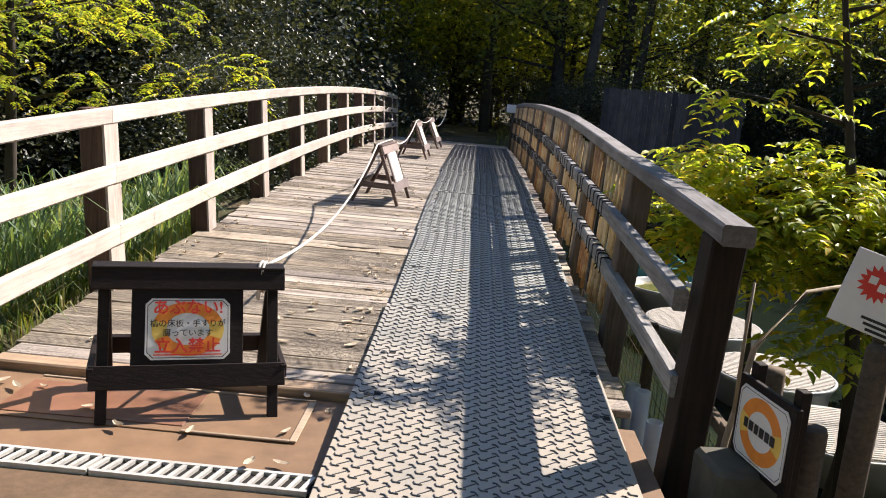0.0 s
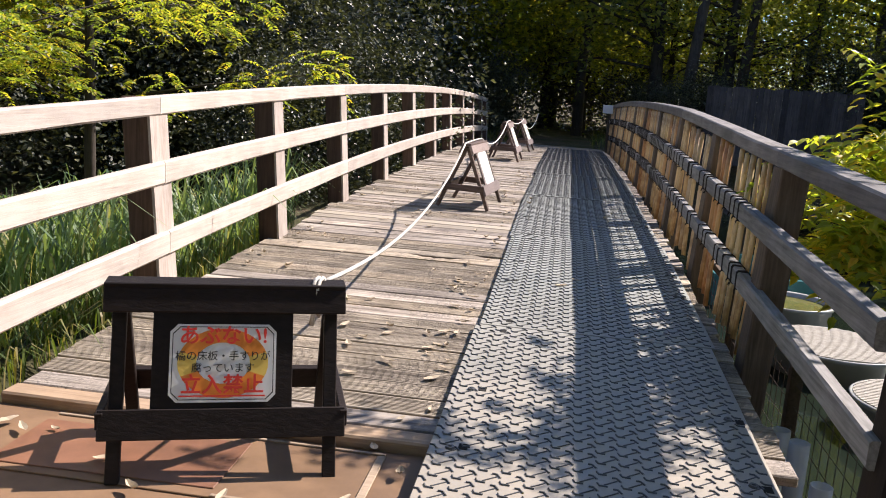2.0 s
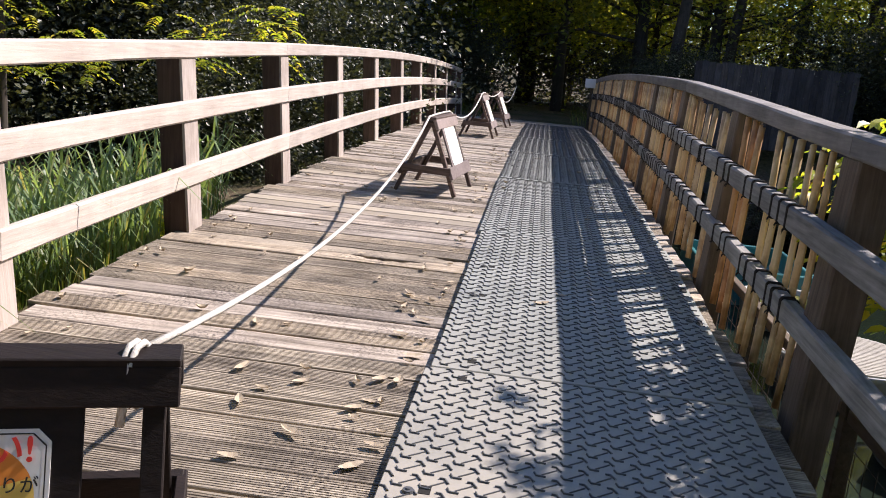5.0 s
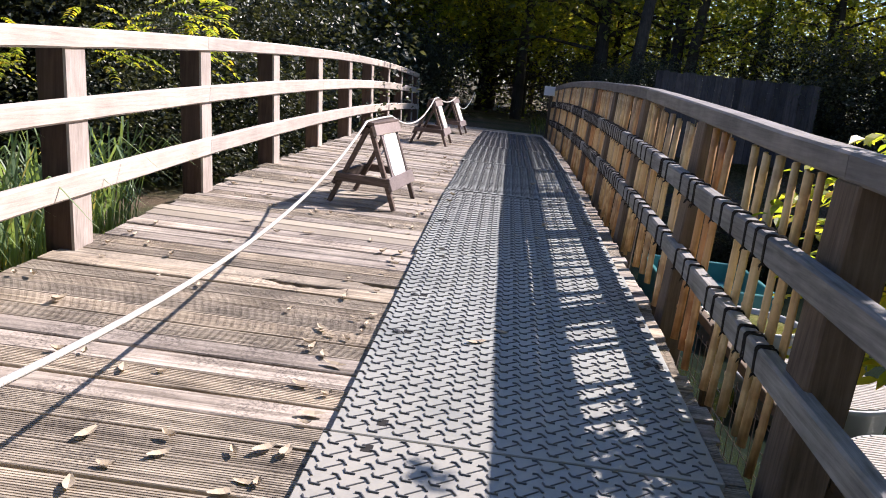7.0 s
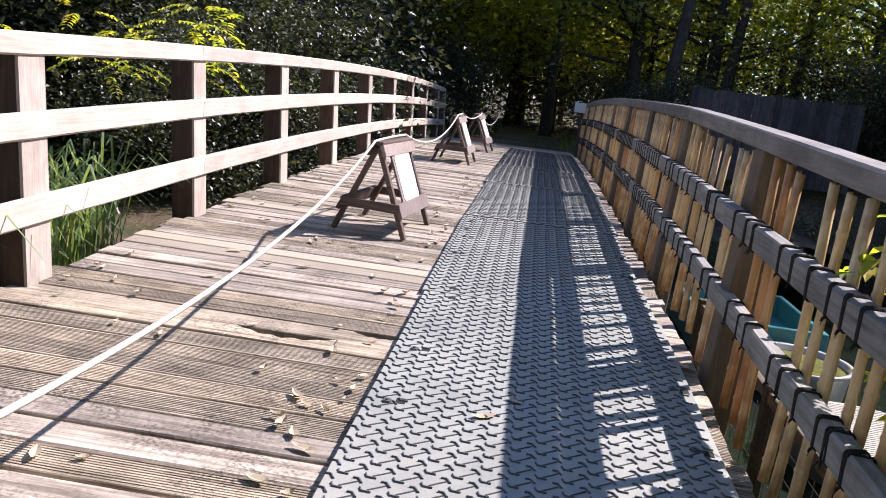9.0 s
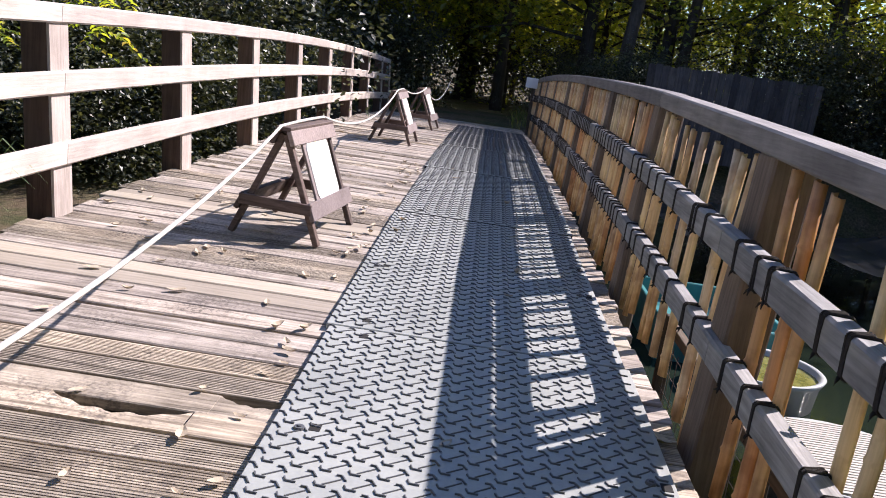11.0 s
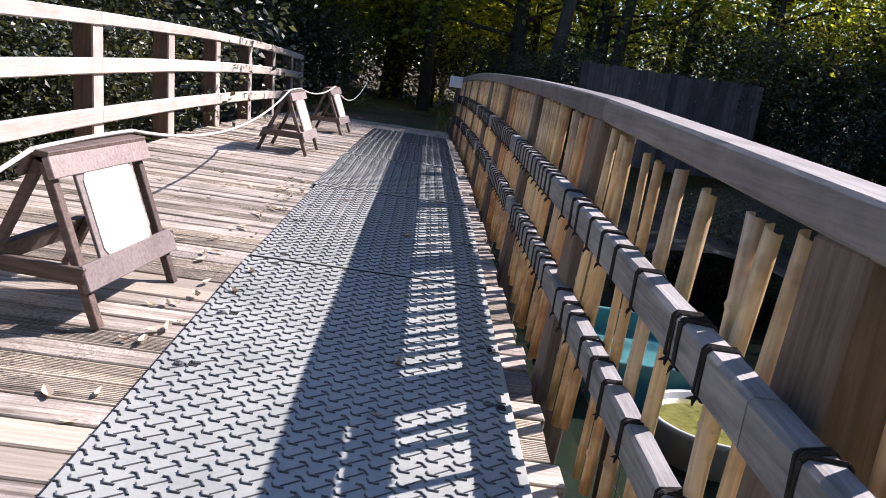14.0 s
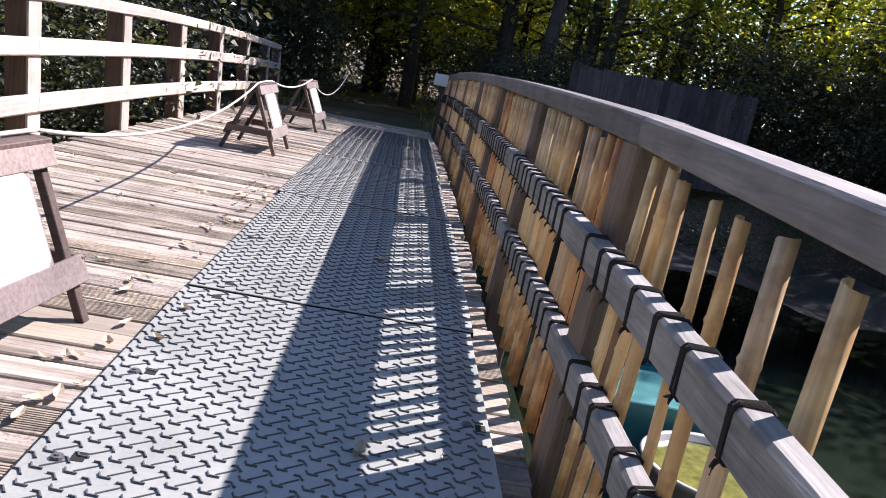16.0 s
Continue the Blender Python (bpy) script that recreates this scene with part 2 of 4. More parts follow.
M_STEELCOVER = plain("tan_cover_sheet", (0.185, 0.112, 0.062), 0.65, 0, 0.35, 7, 0.1)


def _water(t, b):
    b.inputs["Base Color"].default_value = (0.012, 0.018, 0.012, 1)
    b.inputs["Roughness"].default_value = 0.08
    b.inputs["Specular IOR Level"].default_value = 0.5
    bump(t, b, noise_tex(t, coords(t), 3.0, 3, 0.5), 0.08, 0.02)


M_WATER = mat("dark_pond_water", _water)


def _algae(t, b):
    n = noise_tex(t, coords(t), 9, 5, 0.6)
    t.links.new(ramp(t, n, [(0.3, (0.08, 0.085, 0.02)), (0.7, (0.20, 0.19, 0.055))]), b.inputs["Base Color"])
    b.inputs["Roughness"].default_value = 0.12


M_ALGAE = mat("algae_water", _algae)
GREEN_BRIGHT = leaf("bright_leaf", [(0.0, (0.18, 0.25, 0.03)), (0.4, (0.30, 0.37, 0.045)), (0.8, (0.44, 0.44, 0.065)), (1.0, (0.54, 0.40, 0.06))], 0.58)
GREEN_LEFT = leaf("fresh_leaf", [(0.0, (0.09, 0.15, 0.024)), (0.45, (0.19, 0.27, 0.04)), (0.8, (0.32, 0.37, 0.055)), (1.0, (0.42, 0.36, 0.08))], 0.5)
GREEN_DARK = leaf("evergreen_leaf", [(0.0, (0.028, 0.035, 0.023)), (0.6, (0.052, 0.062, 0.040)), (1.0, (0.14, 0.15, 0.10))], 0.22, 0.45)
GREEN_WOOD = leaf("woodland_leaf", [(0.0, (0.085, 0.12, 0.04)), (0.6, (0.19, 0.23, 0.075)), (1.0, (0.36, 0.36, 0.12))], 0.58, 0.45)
GREEN_REED = leaf("reed_blade", [(0.0, (0.10, 0.165, 0.095)), (0.6, (0.21, 0.30, 0.17)), (0.9, (0.20, 0.26, 0.13)), (1.0, (0.38, 0.34, 0.20))], 0.45)
# brighter copy of the woodland leaf, sunlight put into its colour
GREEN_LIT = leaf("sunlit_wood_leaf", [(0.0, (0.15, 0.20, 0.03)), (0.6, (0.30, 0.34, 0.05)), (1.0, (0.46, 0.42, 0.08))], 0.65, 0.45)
GRASS = leaf("bank_grass_blade", [(0.0, (0.05, 0.09, 0.02)), (0.6, (0.12, 0.17, 0.035)), (1.0, (0.32, 0.27, 0.13))], 0.35)


# ---- mesh helpers ----
def thing(name, label, category, at=(0, 0, 0), group="", kind=""):
    e = new(name)
    e.matrix_world = Matrix.Translation(at) if not isinstance(at, Matrix) else at
    e.empty_display_size = 0.1
    return tagged(e, label, category, group, kind)


def mesh_of(name, bm, material):
    me = bpy.data.meshes.new(name)
    bm.normal_update()
    bm.to_mesh(me)
    bm.free()
    me.materials.append(material)
    return me


def part(name, bm, material, parent=None, label="", smooth=False):
    me = bm if isinstance(bm, bpy.types.Mesh) else mesh_of(name, bm, material)
    if smooth:
        me.shade_smooth()
    ob = new(name, me)
    if parent is not None:
        ob.parent = parent
    return tagged(ob, label)


def box(bm, centre, size, m=None, chamfer=0.0):
    """A box with chamfered long edges, turned by m."""
    x, y, z = (s / 2 for s in size)
    m = m or Matrix()
    if chamfer <= 0:
        vs = [bm.verts.new(m @ (Vector(centre) + Vector((a * x, b * y, c * z)))) for a in (-1, 1) for b in (-1, 1) for c in (-1, 1)]
        for f in ((0, 1, 3, 2), (4, 6, 7, 5), (0, 4, 5, 1), (2, 3, 7, 6), (0, 2, 6, 4), (1, 5, 7, 3)):
            bm.faces.new([vs[i] for i in f])
        return bm
    geo = bmesh.ops.create_cube(bm, size=1.0, matrix=m @ Matrix.Translation(centre) @ Matrix.Diagonal((*size, 1)))
    edges = {e for v in geo["verts"] for e in v.link_edges}
    bmesh.ops.bevel(bm, geom=list(edges), offset=chamfer, segments=1, affect="EDGES")
    return bm


def loft(bm, rings, closed_ends=True):
    """Skin over rings of the same number of points."""
    vr = [[bm.verts.new(p) for p in r] for r in rings]
    n = len(vr[0])
    for a, b in zip(vr, vr[1:]):
        for i in range(n):
            bm.faces.new((a[i], a[(i + 1) % n], b[(i + 1) % n], b[i]))
    if closed_ends:
        bm.faces.new(vr[0][::-1])
        bm.faces.new(vr[-1])
    bmesh.ops.recalc_face_normals(bm, faces=bm.faces)
    return bm


def tube(bm, pts, radii, sides=6):
    pts = [Vector(p) for p in pts]
    radii = radii if isinstance(radii, (list, tuple)) else [radii] * len(pts)
    rings = []
    for i, p in enumerate(pts):
        d = (pts[min(i + 1, len(pts) - 1)] - pts[max(i - 1, 0)]).normalized()
        u = d.cross(Vector((0, 0, 1)) if abs(d.z) < 0.9 else Vector((1, 0, 0))).normalized()
        w = d.cross(u)
        rings.append([p + radii[i] * (math.cos(a) * u + math.sin(a) * w) for a in (2 * math.pi * k / sides for k in range(sides))])
    return loft(bm, rings)


def disc(bm, r, h0, h1, r2=None, sides=28):
    """An upright ring wall from h0 to h1 with a floor."""
    r2 = r if r2 is None else r2
    ang = [2 * math.pi * k / sides for k in range(sides)]
    return loft(bm, [[(q * math.cos(a), q * math.sin(a), h) for a in ang] for q, h in ((r, h0), (r2, h1))])


def leaf_cloud(name, base, tip, normal, width, material, fine=False):
    """Folded leaves from arrays: base and tip points, a side normal and a width; fine ones have rounded sides and a bent tip."""
    n = len(base)
    d = tip - base
    side = np.cross(d, normal)
    side /= np.linalg.norm(side, axis=1, keepdims=True) + 1e-9
    up = np.cross(side, d)
    up /= np.linalg.norm(up, axis=1, keepdims=True) + 1e-9
    w = width.reshape(-1, 1)
    i = np.arange(n)
    if fine:
        a, c = base + d * 0.28, base + d * 0.62
        rib, end = base + d * 0.5, tip - up * w * 0.5
        verts = np.stack([base, a + side * w * 0.85 + up * w * 0.3, c + side * w * 0.8 + up * w * 0.25, end, c - side * w * 0.8 + up * w * 0.25, a - side * w * 0.85 + up * w * 0.3, rib], 1).reshape(-1, 3)
        i = i * 7
        tris = ((0, 1, 6), (1, 2, 6), (2, 3, 6), (3, 4, 6), (4, 5, 6), (5, 0, 6))
    else:
        mid = base * 0.55 + tip * 0.45
        verts = np.stack([base, mid + side * w + up * w * 0.35, tip, mid - side * w + up * w * 0.35], 1).reshape(-1, 3)
        i = i * 4
        tris = ((0, 1, 2), (0, 2, 3))
    faces = np.concatenate([np.stack([i + q for q in f], 1) for f in tris])
    me = bpy.data.meshes.new(name)
    me.from_pydata(verts.tolist(), [], faces.tolist())
    me.materials.append(material)
    return me


def scatter(rng, centres, spread, per, length, slim, droop=0.3):
    """Leaves round clump centres: arrays for leaf_cloud."""
    c = np.repeat(np.asarray(centres, float), per, 0)
    p = c + rng.normal(0, 1, c.shape) * np.asarray(spread)
    d = rng.normal(0, 1, c.shape)
    d[:, 2] = d[:, 2] * 0.5 - droop
    d /= np.linalg.norm(d, axis=1, keepdims=True)
    ln = length * rng.uniform(0.6, 1.3, (len(c), 1))
    nrm = rng.normal(0, 0.5, c.shape) + np.array((0, 0, 1.0))
    return p, p + d * ln, nrm, (ln * slim)[:, 0]


# ---- the lie of the land ----
def deck_z(y):
    return 0.34 - 0.0022 * (y - 14.0) ** 2


def rail_z(y):
    return deck_z(y) + 1.105


def hand_z(y):
    """Top of the right-hand rail, which sags towards the bridge's start."""
    return rail_z(y) - 0.010 - 0.042 * min(1.0, max(0.0, (9.4 - y) / 3.2))


START, END = 4.2, 23.6
LEFT, RIGHT = -2.26, 0.80


def smooth(a, b, v):
    u = min(1.0, max(0.0, (v - a) / (b - a)))
    return u * u * (3 - 2 * u)


def land_z(x, y):
    """Bank at both ends, a marsh to one side of the bridge and a pond to the other."""
    low = smooth(3.1, 4.6, y) * (1 - smooth(22.0, 24.5, y))
    left = -0.55 - 0.25 * smooth(-2.5, -6.0, x) if x < -1 else -1.75
    bank = 0.04 if y < 10 else 0.12
    side = low
    if x < -2.2:
        side = low * smooth(-2.3, -3.8, x) * smooth(3.3, 8.0, y) if y < 12 else low
    far = smooth(18.0, 30.0, abs(x))
    z = bank * (1 - side) + left * side
    return z * (1 - far) + 0.2 * far + 0.05 * noise.noise((x * 0.4, y * 0.4, 0.0)) * side


bm = bmesh.new()
xs = [-400, -150, -60, -30] + [-20 + 0.5 * i for i in range(81)] + [30, 60, 150, 400]
ys = [-300, -100, -40, -15, -6, -2] + [-1 + 0.45 * i for i in range(64)] + [32, 40, 60, 120, 400]
grid = [[bm.verts.new((x, y, land_z(x, y))) for x in xs] for y in ys]
for r0, r1 in zip(grid, grid[1:]):
    for i in range(len(xs) - 1):
        bm.faces.new((r0[i], r0[i + 1], r1[i + 1], r1[i]))
tagged(part("ground", bm, M_GROUND, None, "", True), "dark soil bank strewn with leaf litter", "ground", "", "structure")

bm = bmesh.new()
box(bm, (9.2, 12.5, -1.32), (16.0, 20.0, 0.02))
tagged(part("water", bm, M_WATER), "dark still pond water under the bridge", "water", "", "structure")

# paving in front of the bridge
bm = bmesh.new()
box(bm, (-0.5, 0.72, 0.045), (7.0, 4.9, 0.06))
tagged(part("pavement", bm, M_SAND), "trodden sandy paving in front of the bridge", "pavement", "", "structure")


# ---- bridge ----
deck = thing("deck", "weathered grooved wooden deck planks of a footbridge", "deck", (0, 0, 0), "", "structure")


def plank_mesh(name, x0, x1, w, notch=None, grooves=0):
    """A plank along x with eased edges; notch: a stretch of its far edge that has rotted away."""
    b = bmesh.new()
    if notch is None and grooves:
        prof = [(-w / 2, -0.04), (-w / 2, -0.003), (-w / 2 + 0.003, 0.0)]
        step = (w - 0.006) / grooves
        for k in range(1, grooves):
            q = -w / 2 + 0.003 + step * k
            prof += [(q - 0.0027, 0.0), (q - 0.0015, -0.0024), (q + 0.0015, -0.0024), (q + 0.0027, 0.0)]
        prof += [(w / 2 - 0.003, 0.0), (w / 2, -0.003), (w / 2, -0.04)]
        loft(b, [[(x, yy, zz) for yy, zz in prof] for x in (x0, x1)])
    elif notch is None:
        box(b, ((x0 + x1) / 2, 0, -0.02), (x1 - x0, w, 0.04), None, 0.005)
    else:
        a, c, depth = notch
        box(b, ((x0 + a) / 2, 0, -0.02), (a - x0, w, 0.04), None, 0.004)
        box(b, ((c + x1) / 2, 0, -0.02), (x1 - c, w, 0.04), None, 0.004)
        steps = 22
        tops = []
        for i in range(steps + 1):
            x = a + (c - a) * i / steps
            f = depth * (0.9 + 0.1 * math.sin(i * 1.3)) * max(0.03, math.sin(math.pi * i / steps)) ** 0.6
            tops.append((x, w / 2 - w * f))
        for (xa, ya), (xb, yb) in zip(tops, tops[1:]):
            v = [b.verts.new(p) for p in ((xa, -w / 2, 0), (xb, -w / 2, 0), (xb, yb, 0), (xa, ya, 0), (xa, -w / 2, -0.04), (xb, -w / 2, -0.04), (xb, yb, -0.04), (xa, ya, -0.04))]
            for f in ((0, 1, 2, 3), (7, 6, 5, 4), (3, 2, 6, 7), (0, 4, 5, 1)):
                b.faces.new([v[i] for i in f])
    return b


PITCH = 0.152
rngp = random.Random(4)
whole = [mesh_of("deck_plank", plank_mesh("deck_plank", LEFT + rngp.uniform(-0.03, 0.03), RIGHT + rngp.uniform(-0.02, 0.02), PITCH - 0.008 - 0.003 * k, None, 11 if k < 3 else 0), M_DECK if k < 3 else M_DECKOLD) for k in range(4)]
newer = mesh_of("deck_plank", plank_mesh("deck_plank", LEFT, RIGHT, PITCH - 0.007), M_DECKNEW)
count = int((END - START) / PITCH)
for i in range(count):
    y = START + PITCH * (i + 0.5)
    special = None
    if abs(y - 7.012) < PITCH / 2 + 1e-6:
        me = mesh_of("deck_plank", plank_mesh("deck_plank", LEFT, RIGHT, PITCH - 0.008, (-1.18, -0.74, 0.62)), M_DECK)
    elif abs(y - 7.164) < PITCH / 2:
        me = mesh_of("deck_plank", plank_mesh("deck_plank", LEFT, RIGHT, PITCH - 0.008, (-0.70, -0.46, 0.4)), M_DECK)
    elif i in (26, 27, 36, 37, 55, 79, 99):
        me = newer
    else:
        me = whole[rngp.randrange(3)] if rngp.random() < (0.7 if y < 8.9 else 0.3) else whole[3]
    ob = part("deck_plank", me, None, deck)
    slope = math.degrees(math.atan(-0.0044 * (y - 14)))
    ob.matrix_basis = pose(rngp.uniform(-0.012, 0.012), y, deck_z(y) + rngp.uniform(-0.004, 0.004), slope + rngp.uniform(-0.8, 0.8), rngp.uniform(-0.1, 0.1), rngp.uniform(-0.15, 0.15))

# bearers below
bearer = thing("bridge_frame", "dark timber bearers under the bridge deck", "bridge frame", (0, 0, 0), "", "structure")
for x in (-2.15, -1.1, -0.2, 0.65):
    b = bmesh.new()
    yy = [3.3 + (END - 3.3) * k / 16 for k in range(17)]
    loft(b, [[(x - 0.08, y, deck_z(y) - 0.06), (x + 0.08, y, deck_z(y) - 0.06), (x + 0.08, y, deck_z(y) - 0.34), (x - 0.08, y, deck_z(y) - 0.34)] for y in yy])
    part("bearer", b, M_BEAM, bearer)
for y in (5.0, 11.0, 17.0):
    for x in (-2.0, 0.6):
        b = bmesh.new()
        tube(b, [(x, y, -2.0), (x, y, deck_z(y) - 0.3)], 0.13, 10)
        part("pile", b, M_BEAM, bearer)
# added near-black sheet, so plank gaps and rot holes look shaded below
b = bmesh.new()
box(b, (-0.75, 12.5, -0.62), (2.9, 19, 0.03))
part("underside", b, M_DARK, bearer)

# approach: sill beams, cover sheet and drain
tagged(part("sill_beam", box(bmesh.new(), (-1.38, 4.145, 0.095), (1.74, 0.11, 0.07), None, 0.008), M_SILL), "pale timber sill across the bridge's end", "sill", "", "structure")
tagged(part("threshold", box(bmesh.new(), (-0.75, 3.70, 0.045), (3.1, 0.78, 0.08), None, 0.004), M_STEELCOVER), "tan sheet-covered threshold in front of the planks", "threshold", "", "structure")
cover_sheet = thing("cover_sheet", "reddish plywood sheet with pale batten edges lying on the threshold", "sheet", (0, 0, 0))
part("sheet", box(bmesh.new(), (-1.32, 3.81, 0.089), (1.28, 0.46, 0.006), None, 0.002), M_STEELCOVER, cover_sheet)
part("patch", box(bmesh.new(), (-1.50, 3.83, 0.0945), (0.80, 0.36, 0.005), pose(0, 0, 0, 0, 0, 1.0), 0.002), M_SHEETRED, cover_sheet, "darker reddish sheet")
for x, y, lx, ly in ((-0.69, 3.80, 0.03, 0.44), (-0.93, 3.585, 0.45, 0.016), (-1.32, 4.035, 1.28, 0.014)):
    part("batten", box(bmesh.new(), (x, y, 0.095), (lx, ly, 0.008), None, 0.002), M_BATTEN, cover_sheet, "pale thin batten")

drain = thing("drain_grate", "galvanised slotted drain channel grate set in the ground", "drain", (0, 0, 0))
for x0, x1 in ((-2.5, -1.36), (-1.35, -0.55)):
    g = bmesh.new()
    for y in (3.185, 3.305):
        box(g, ((x0 + x1) / 2, y, 0.083), (x1 - x0, 0.018, 0.022))
    n = int((x1 - x0) / 0.048)
    for k in range(n + 1):
        x = x0 + 0.01 + (x1 - x0 - 0.02) * k / n
        box(g, (0, 0, 0), (0.017, 0.115, 0.02), pose(x, 3.245, 0.083, 0, 0, -14))
    part("grate", g, M_STEEL, drain)
# near-black floor painting the shade between the grate's bars
part("channel", box(bmesh.new(), (-1.5, 3.245, 0.078), (2.0, 0.12, 0.004)), M_DARK, drain)


# ---- plastic ground plates ----
def tread_mesh(wid, lon):
    """Low wavy ribs and thin diagonal ribs, row by row."""
    b = bmesh.new()

    def rib(pts, w, h):
        rings = []
        for i, p in enumerate(pts):
            p0, p1 = pts[max(0, i - 1)], pts[min(len(pts) - 1, i + 1)]
            d = Vector((p1[0] - p0[0], p1[1] - p0[1])).normalized()
            n = Vector((-d.y, d.x)) * w / 2
            rings.append([(p[0] - n.x, p[1] - n.y, 0), (p[0] - n.x * 0.5, p[1] - n.y * 0.5, h), (p[0] + n.x * 0.5, p[1] + n.y * 0.5, h), (p[0] + n.x, p[1] + n.y, 0)])
        vr = [[b.verts.new(q) for q in r] for r in rings]
        for r0, r1 in zip(vr, vr[1:]):
            for i in range(3):
                b.faces.new((r0[i], r0[i + 1], r1[i + 1], r1[i]))
    ux, uy = 0.0805, 0.0805
    nx, ny = int(wid / ux), int((lon - 0.02) / uy)
    x_0, y_0 = -nx * ux / 2, -ny * uy / 2 + 0.012
    for j in range(ny):
        for i in range(nx):
            x, y = x_0 + i * ux, y_0 + j * uy
            rib([(x, y + 0.067), (x + 0.016, y + 0.066), (x + 0.029, y + 0.043)], 0.0070, 0.005)
            rib([(x + 0.029, y + 0.020), (x + 0.036, y + 0.002), (x + 0.063, y)], 0.0070, 0.005)
            if i < nx - 1:
                rib([(x + 0.051, y + 0.010), (x + 0.097, y + 0.049)], 0.0042, 0.0035)
    return mesh_of("tread", b, M_TREAD)


PLATE_W, PLATE_L = 1.212, 2.435
plate_me = mesh_of("sheet", box(bmesh.new(), (0, 0, 0), (PLATE_W, PLATE_L, 0.030), None, 0.003), M_PLATE)
tread_me = tread_mesh(PLATE_W, PLATE_L)
washer = bmesh.new()
disc(washer, 0.018, 0, 0.008, 0.015, 12)
disc(washer, 0.008, 0.008, 0.012, 0.006, 8)
washer_me = mesh_of("bolt", washer, M_TREAD)
# added near-black strip that paints the shade in the gap between plates
gap_shade_me = mesh_of("edge_strip", box(bmesh.new(), (0, -PLATE_L / 2 - 0.0035, 0.0), (PLATE_W, 0.005, 0.027)), M_DARK)
# slots are flush near-black boxes, their inner shade put into the colour
slot_me = mesh_of("slot", box(bmesh.new(), (0, 0, -0.0028), (0.034, 0.046, 0.008)), M_DARK)
seams = [3.06, 5.50, 7.945, 10.39, 12.83, 15.27, 17.71]
shift = [-0.012, 0.012, -0.008, 0.004, -0.01, 0.0, 0.008]
for k, y0 in enumerate(seams):
    yc = y0 + PLATE_L / 2
    ya, yb = deck_z(y0) + (0.006 if k > 2 else 0.001) if y0 > 3.3 else 0.09, deck_z(y0 + PLATE_L)
    tilt = math.degrees(math.atan2(yb - ya, PLATE_L))
    mid = max((ya + yb) / 2, deck_z(yc) - 0.002)
    e = thing("ground_plate", "grey plastic ground protection plate with wavy tread ribs", "ground plate", pose(0.0975 + shift[k], yc, mid + 0.018, tilt, 0, (k % 3 - 1) * 0.2), "plates along the bridge")
    part("sheet", plate_me, None, e)
    if k > 2:
        part("edge_strip", gap_shade_me, None, e, "near-black strip painting shade in the plate seam")
    tr = part("tread", tread_me, None, e)
    tr.location = (0, 0, 0.0151)
    for sx, sy in ((-0.53, -0.25), (-0.52, 0.31), (-0.50, -1.14), (-0.50, 1.12), (0.52, -0.25), (0.53, 0.31)):
        if abs(sy) < 1:
            o = part("bolt", washer_me, None, e)
            o.location = (sx, sy, 0.0151)
        o = part("slot", slot_me, None, e)
        o.location = (sx + 0.045, sy - 0.012 if sx > 0 else sy + 0.02, 0.0151)


# ---- left railing ----
def strip(bm, xf, ztop, h, thick, y0, y1, n=24):
    """A board that follows the bridge's curve; xf and ztop are functions of y, thick goes outward (minus x)."""
    rings = []
    for k in range(n + 1):
        e = 0.009 + 0.005 * noise.noise((y0 + k * 0.8, h * 40, thick * 30))
        y = y0 + (y1 - y0) * k / n
        x, z = xf(y), ztop(y)
        s = 1 if thick > 0 else -1
        rings.append([(x, y, z - e), (x, y, z - h + e), (x - s * e, y, z - h), (x - thick + s * e, y, z - h), (x - thick, y, z - h + e), (x - thick, y, z - e), (x - thick + s * e, y, z), (x - s * e, y, z)])
    return loft(bm, rings)


def frange(a, b, s):
    out = []
    while a < b:
        out.append(a)
        a += s
    return out


lrail = thing("left_railing", "pale weathered three-rail timber bridge railing in sunlight", "railing", (0, 0, 0))
LP = [1.68, 3.54, 5.39, 7.25, 9.09, 10.95, 12.81, 14.67, 16.53, 18.39, 20.25, 22.11, 23.4]
for i, y in enumerate(LP):
    b = bmesh.new()
    z0, z1 = deck_z(y) - 0.35, rail_z(y) - 0.012
    rings = []
    for z in (z0, z1):
        f = (z - 0.2) / 1.2
        x = -2.19 - 0.085 * f
        rings.append([(x, y - 0.095, z), (x, y + 0.095, z), (x - 0.145, y + 0.095, z), (x - 0.145, y - 0.095, z)])
    loft(b, rings)
    bmesh.ops.bevel(b, geom=b.edges[:], offset=0.006, segments=1, affect="EDGES")
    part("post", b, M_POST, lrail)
    # added thin board that paints the sunlight on the post's inner face
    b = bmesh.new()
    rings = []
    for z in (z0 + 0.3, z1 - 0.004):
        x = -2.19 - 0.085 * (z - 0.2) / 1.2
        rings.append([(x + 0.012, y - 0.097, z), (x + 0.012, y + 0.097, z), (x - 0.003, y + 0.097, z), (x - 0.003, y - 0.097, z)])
    part("facing_board", loft(b, rings), M_LITFACE, lrail, "pale board painting the post's sunlit face")
for drop, h, lean in ((0.0, 0.10, -0.09), (0.34, 0.12, -0.06), (0.71, 0.125, -0.03)):
    for a, c in zip(LP[:-1:2], LP[2::2] + [LP[-1]]):
        if a == c:
            continue
        b = bmesh.new()
        strip(b, lambda y, q=lean: -2.148 + q, lambda y, d=drop: rail_z(y) - d, h, 0.045, a + 0.002, c - 0.002, 10)
        part("rail", b, M_RAIL, lrail)

# ---- right railing with split bamboo ----
rrail = thing("right_railing", "grey-brown timber railing infilled with tied split bamboo stakes", "railing", (0, 0, 0))
RP = [3.74, 5.55, 7.46, 9.39, 11.17, 13.04, 14.9, 16.77, 18.64, 20.5, 22.37]


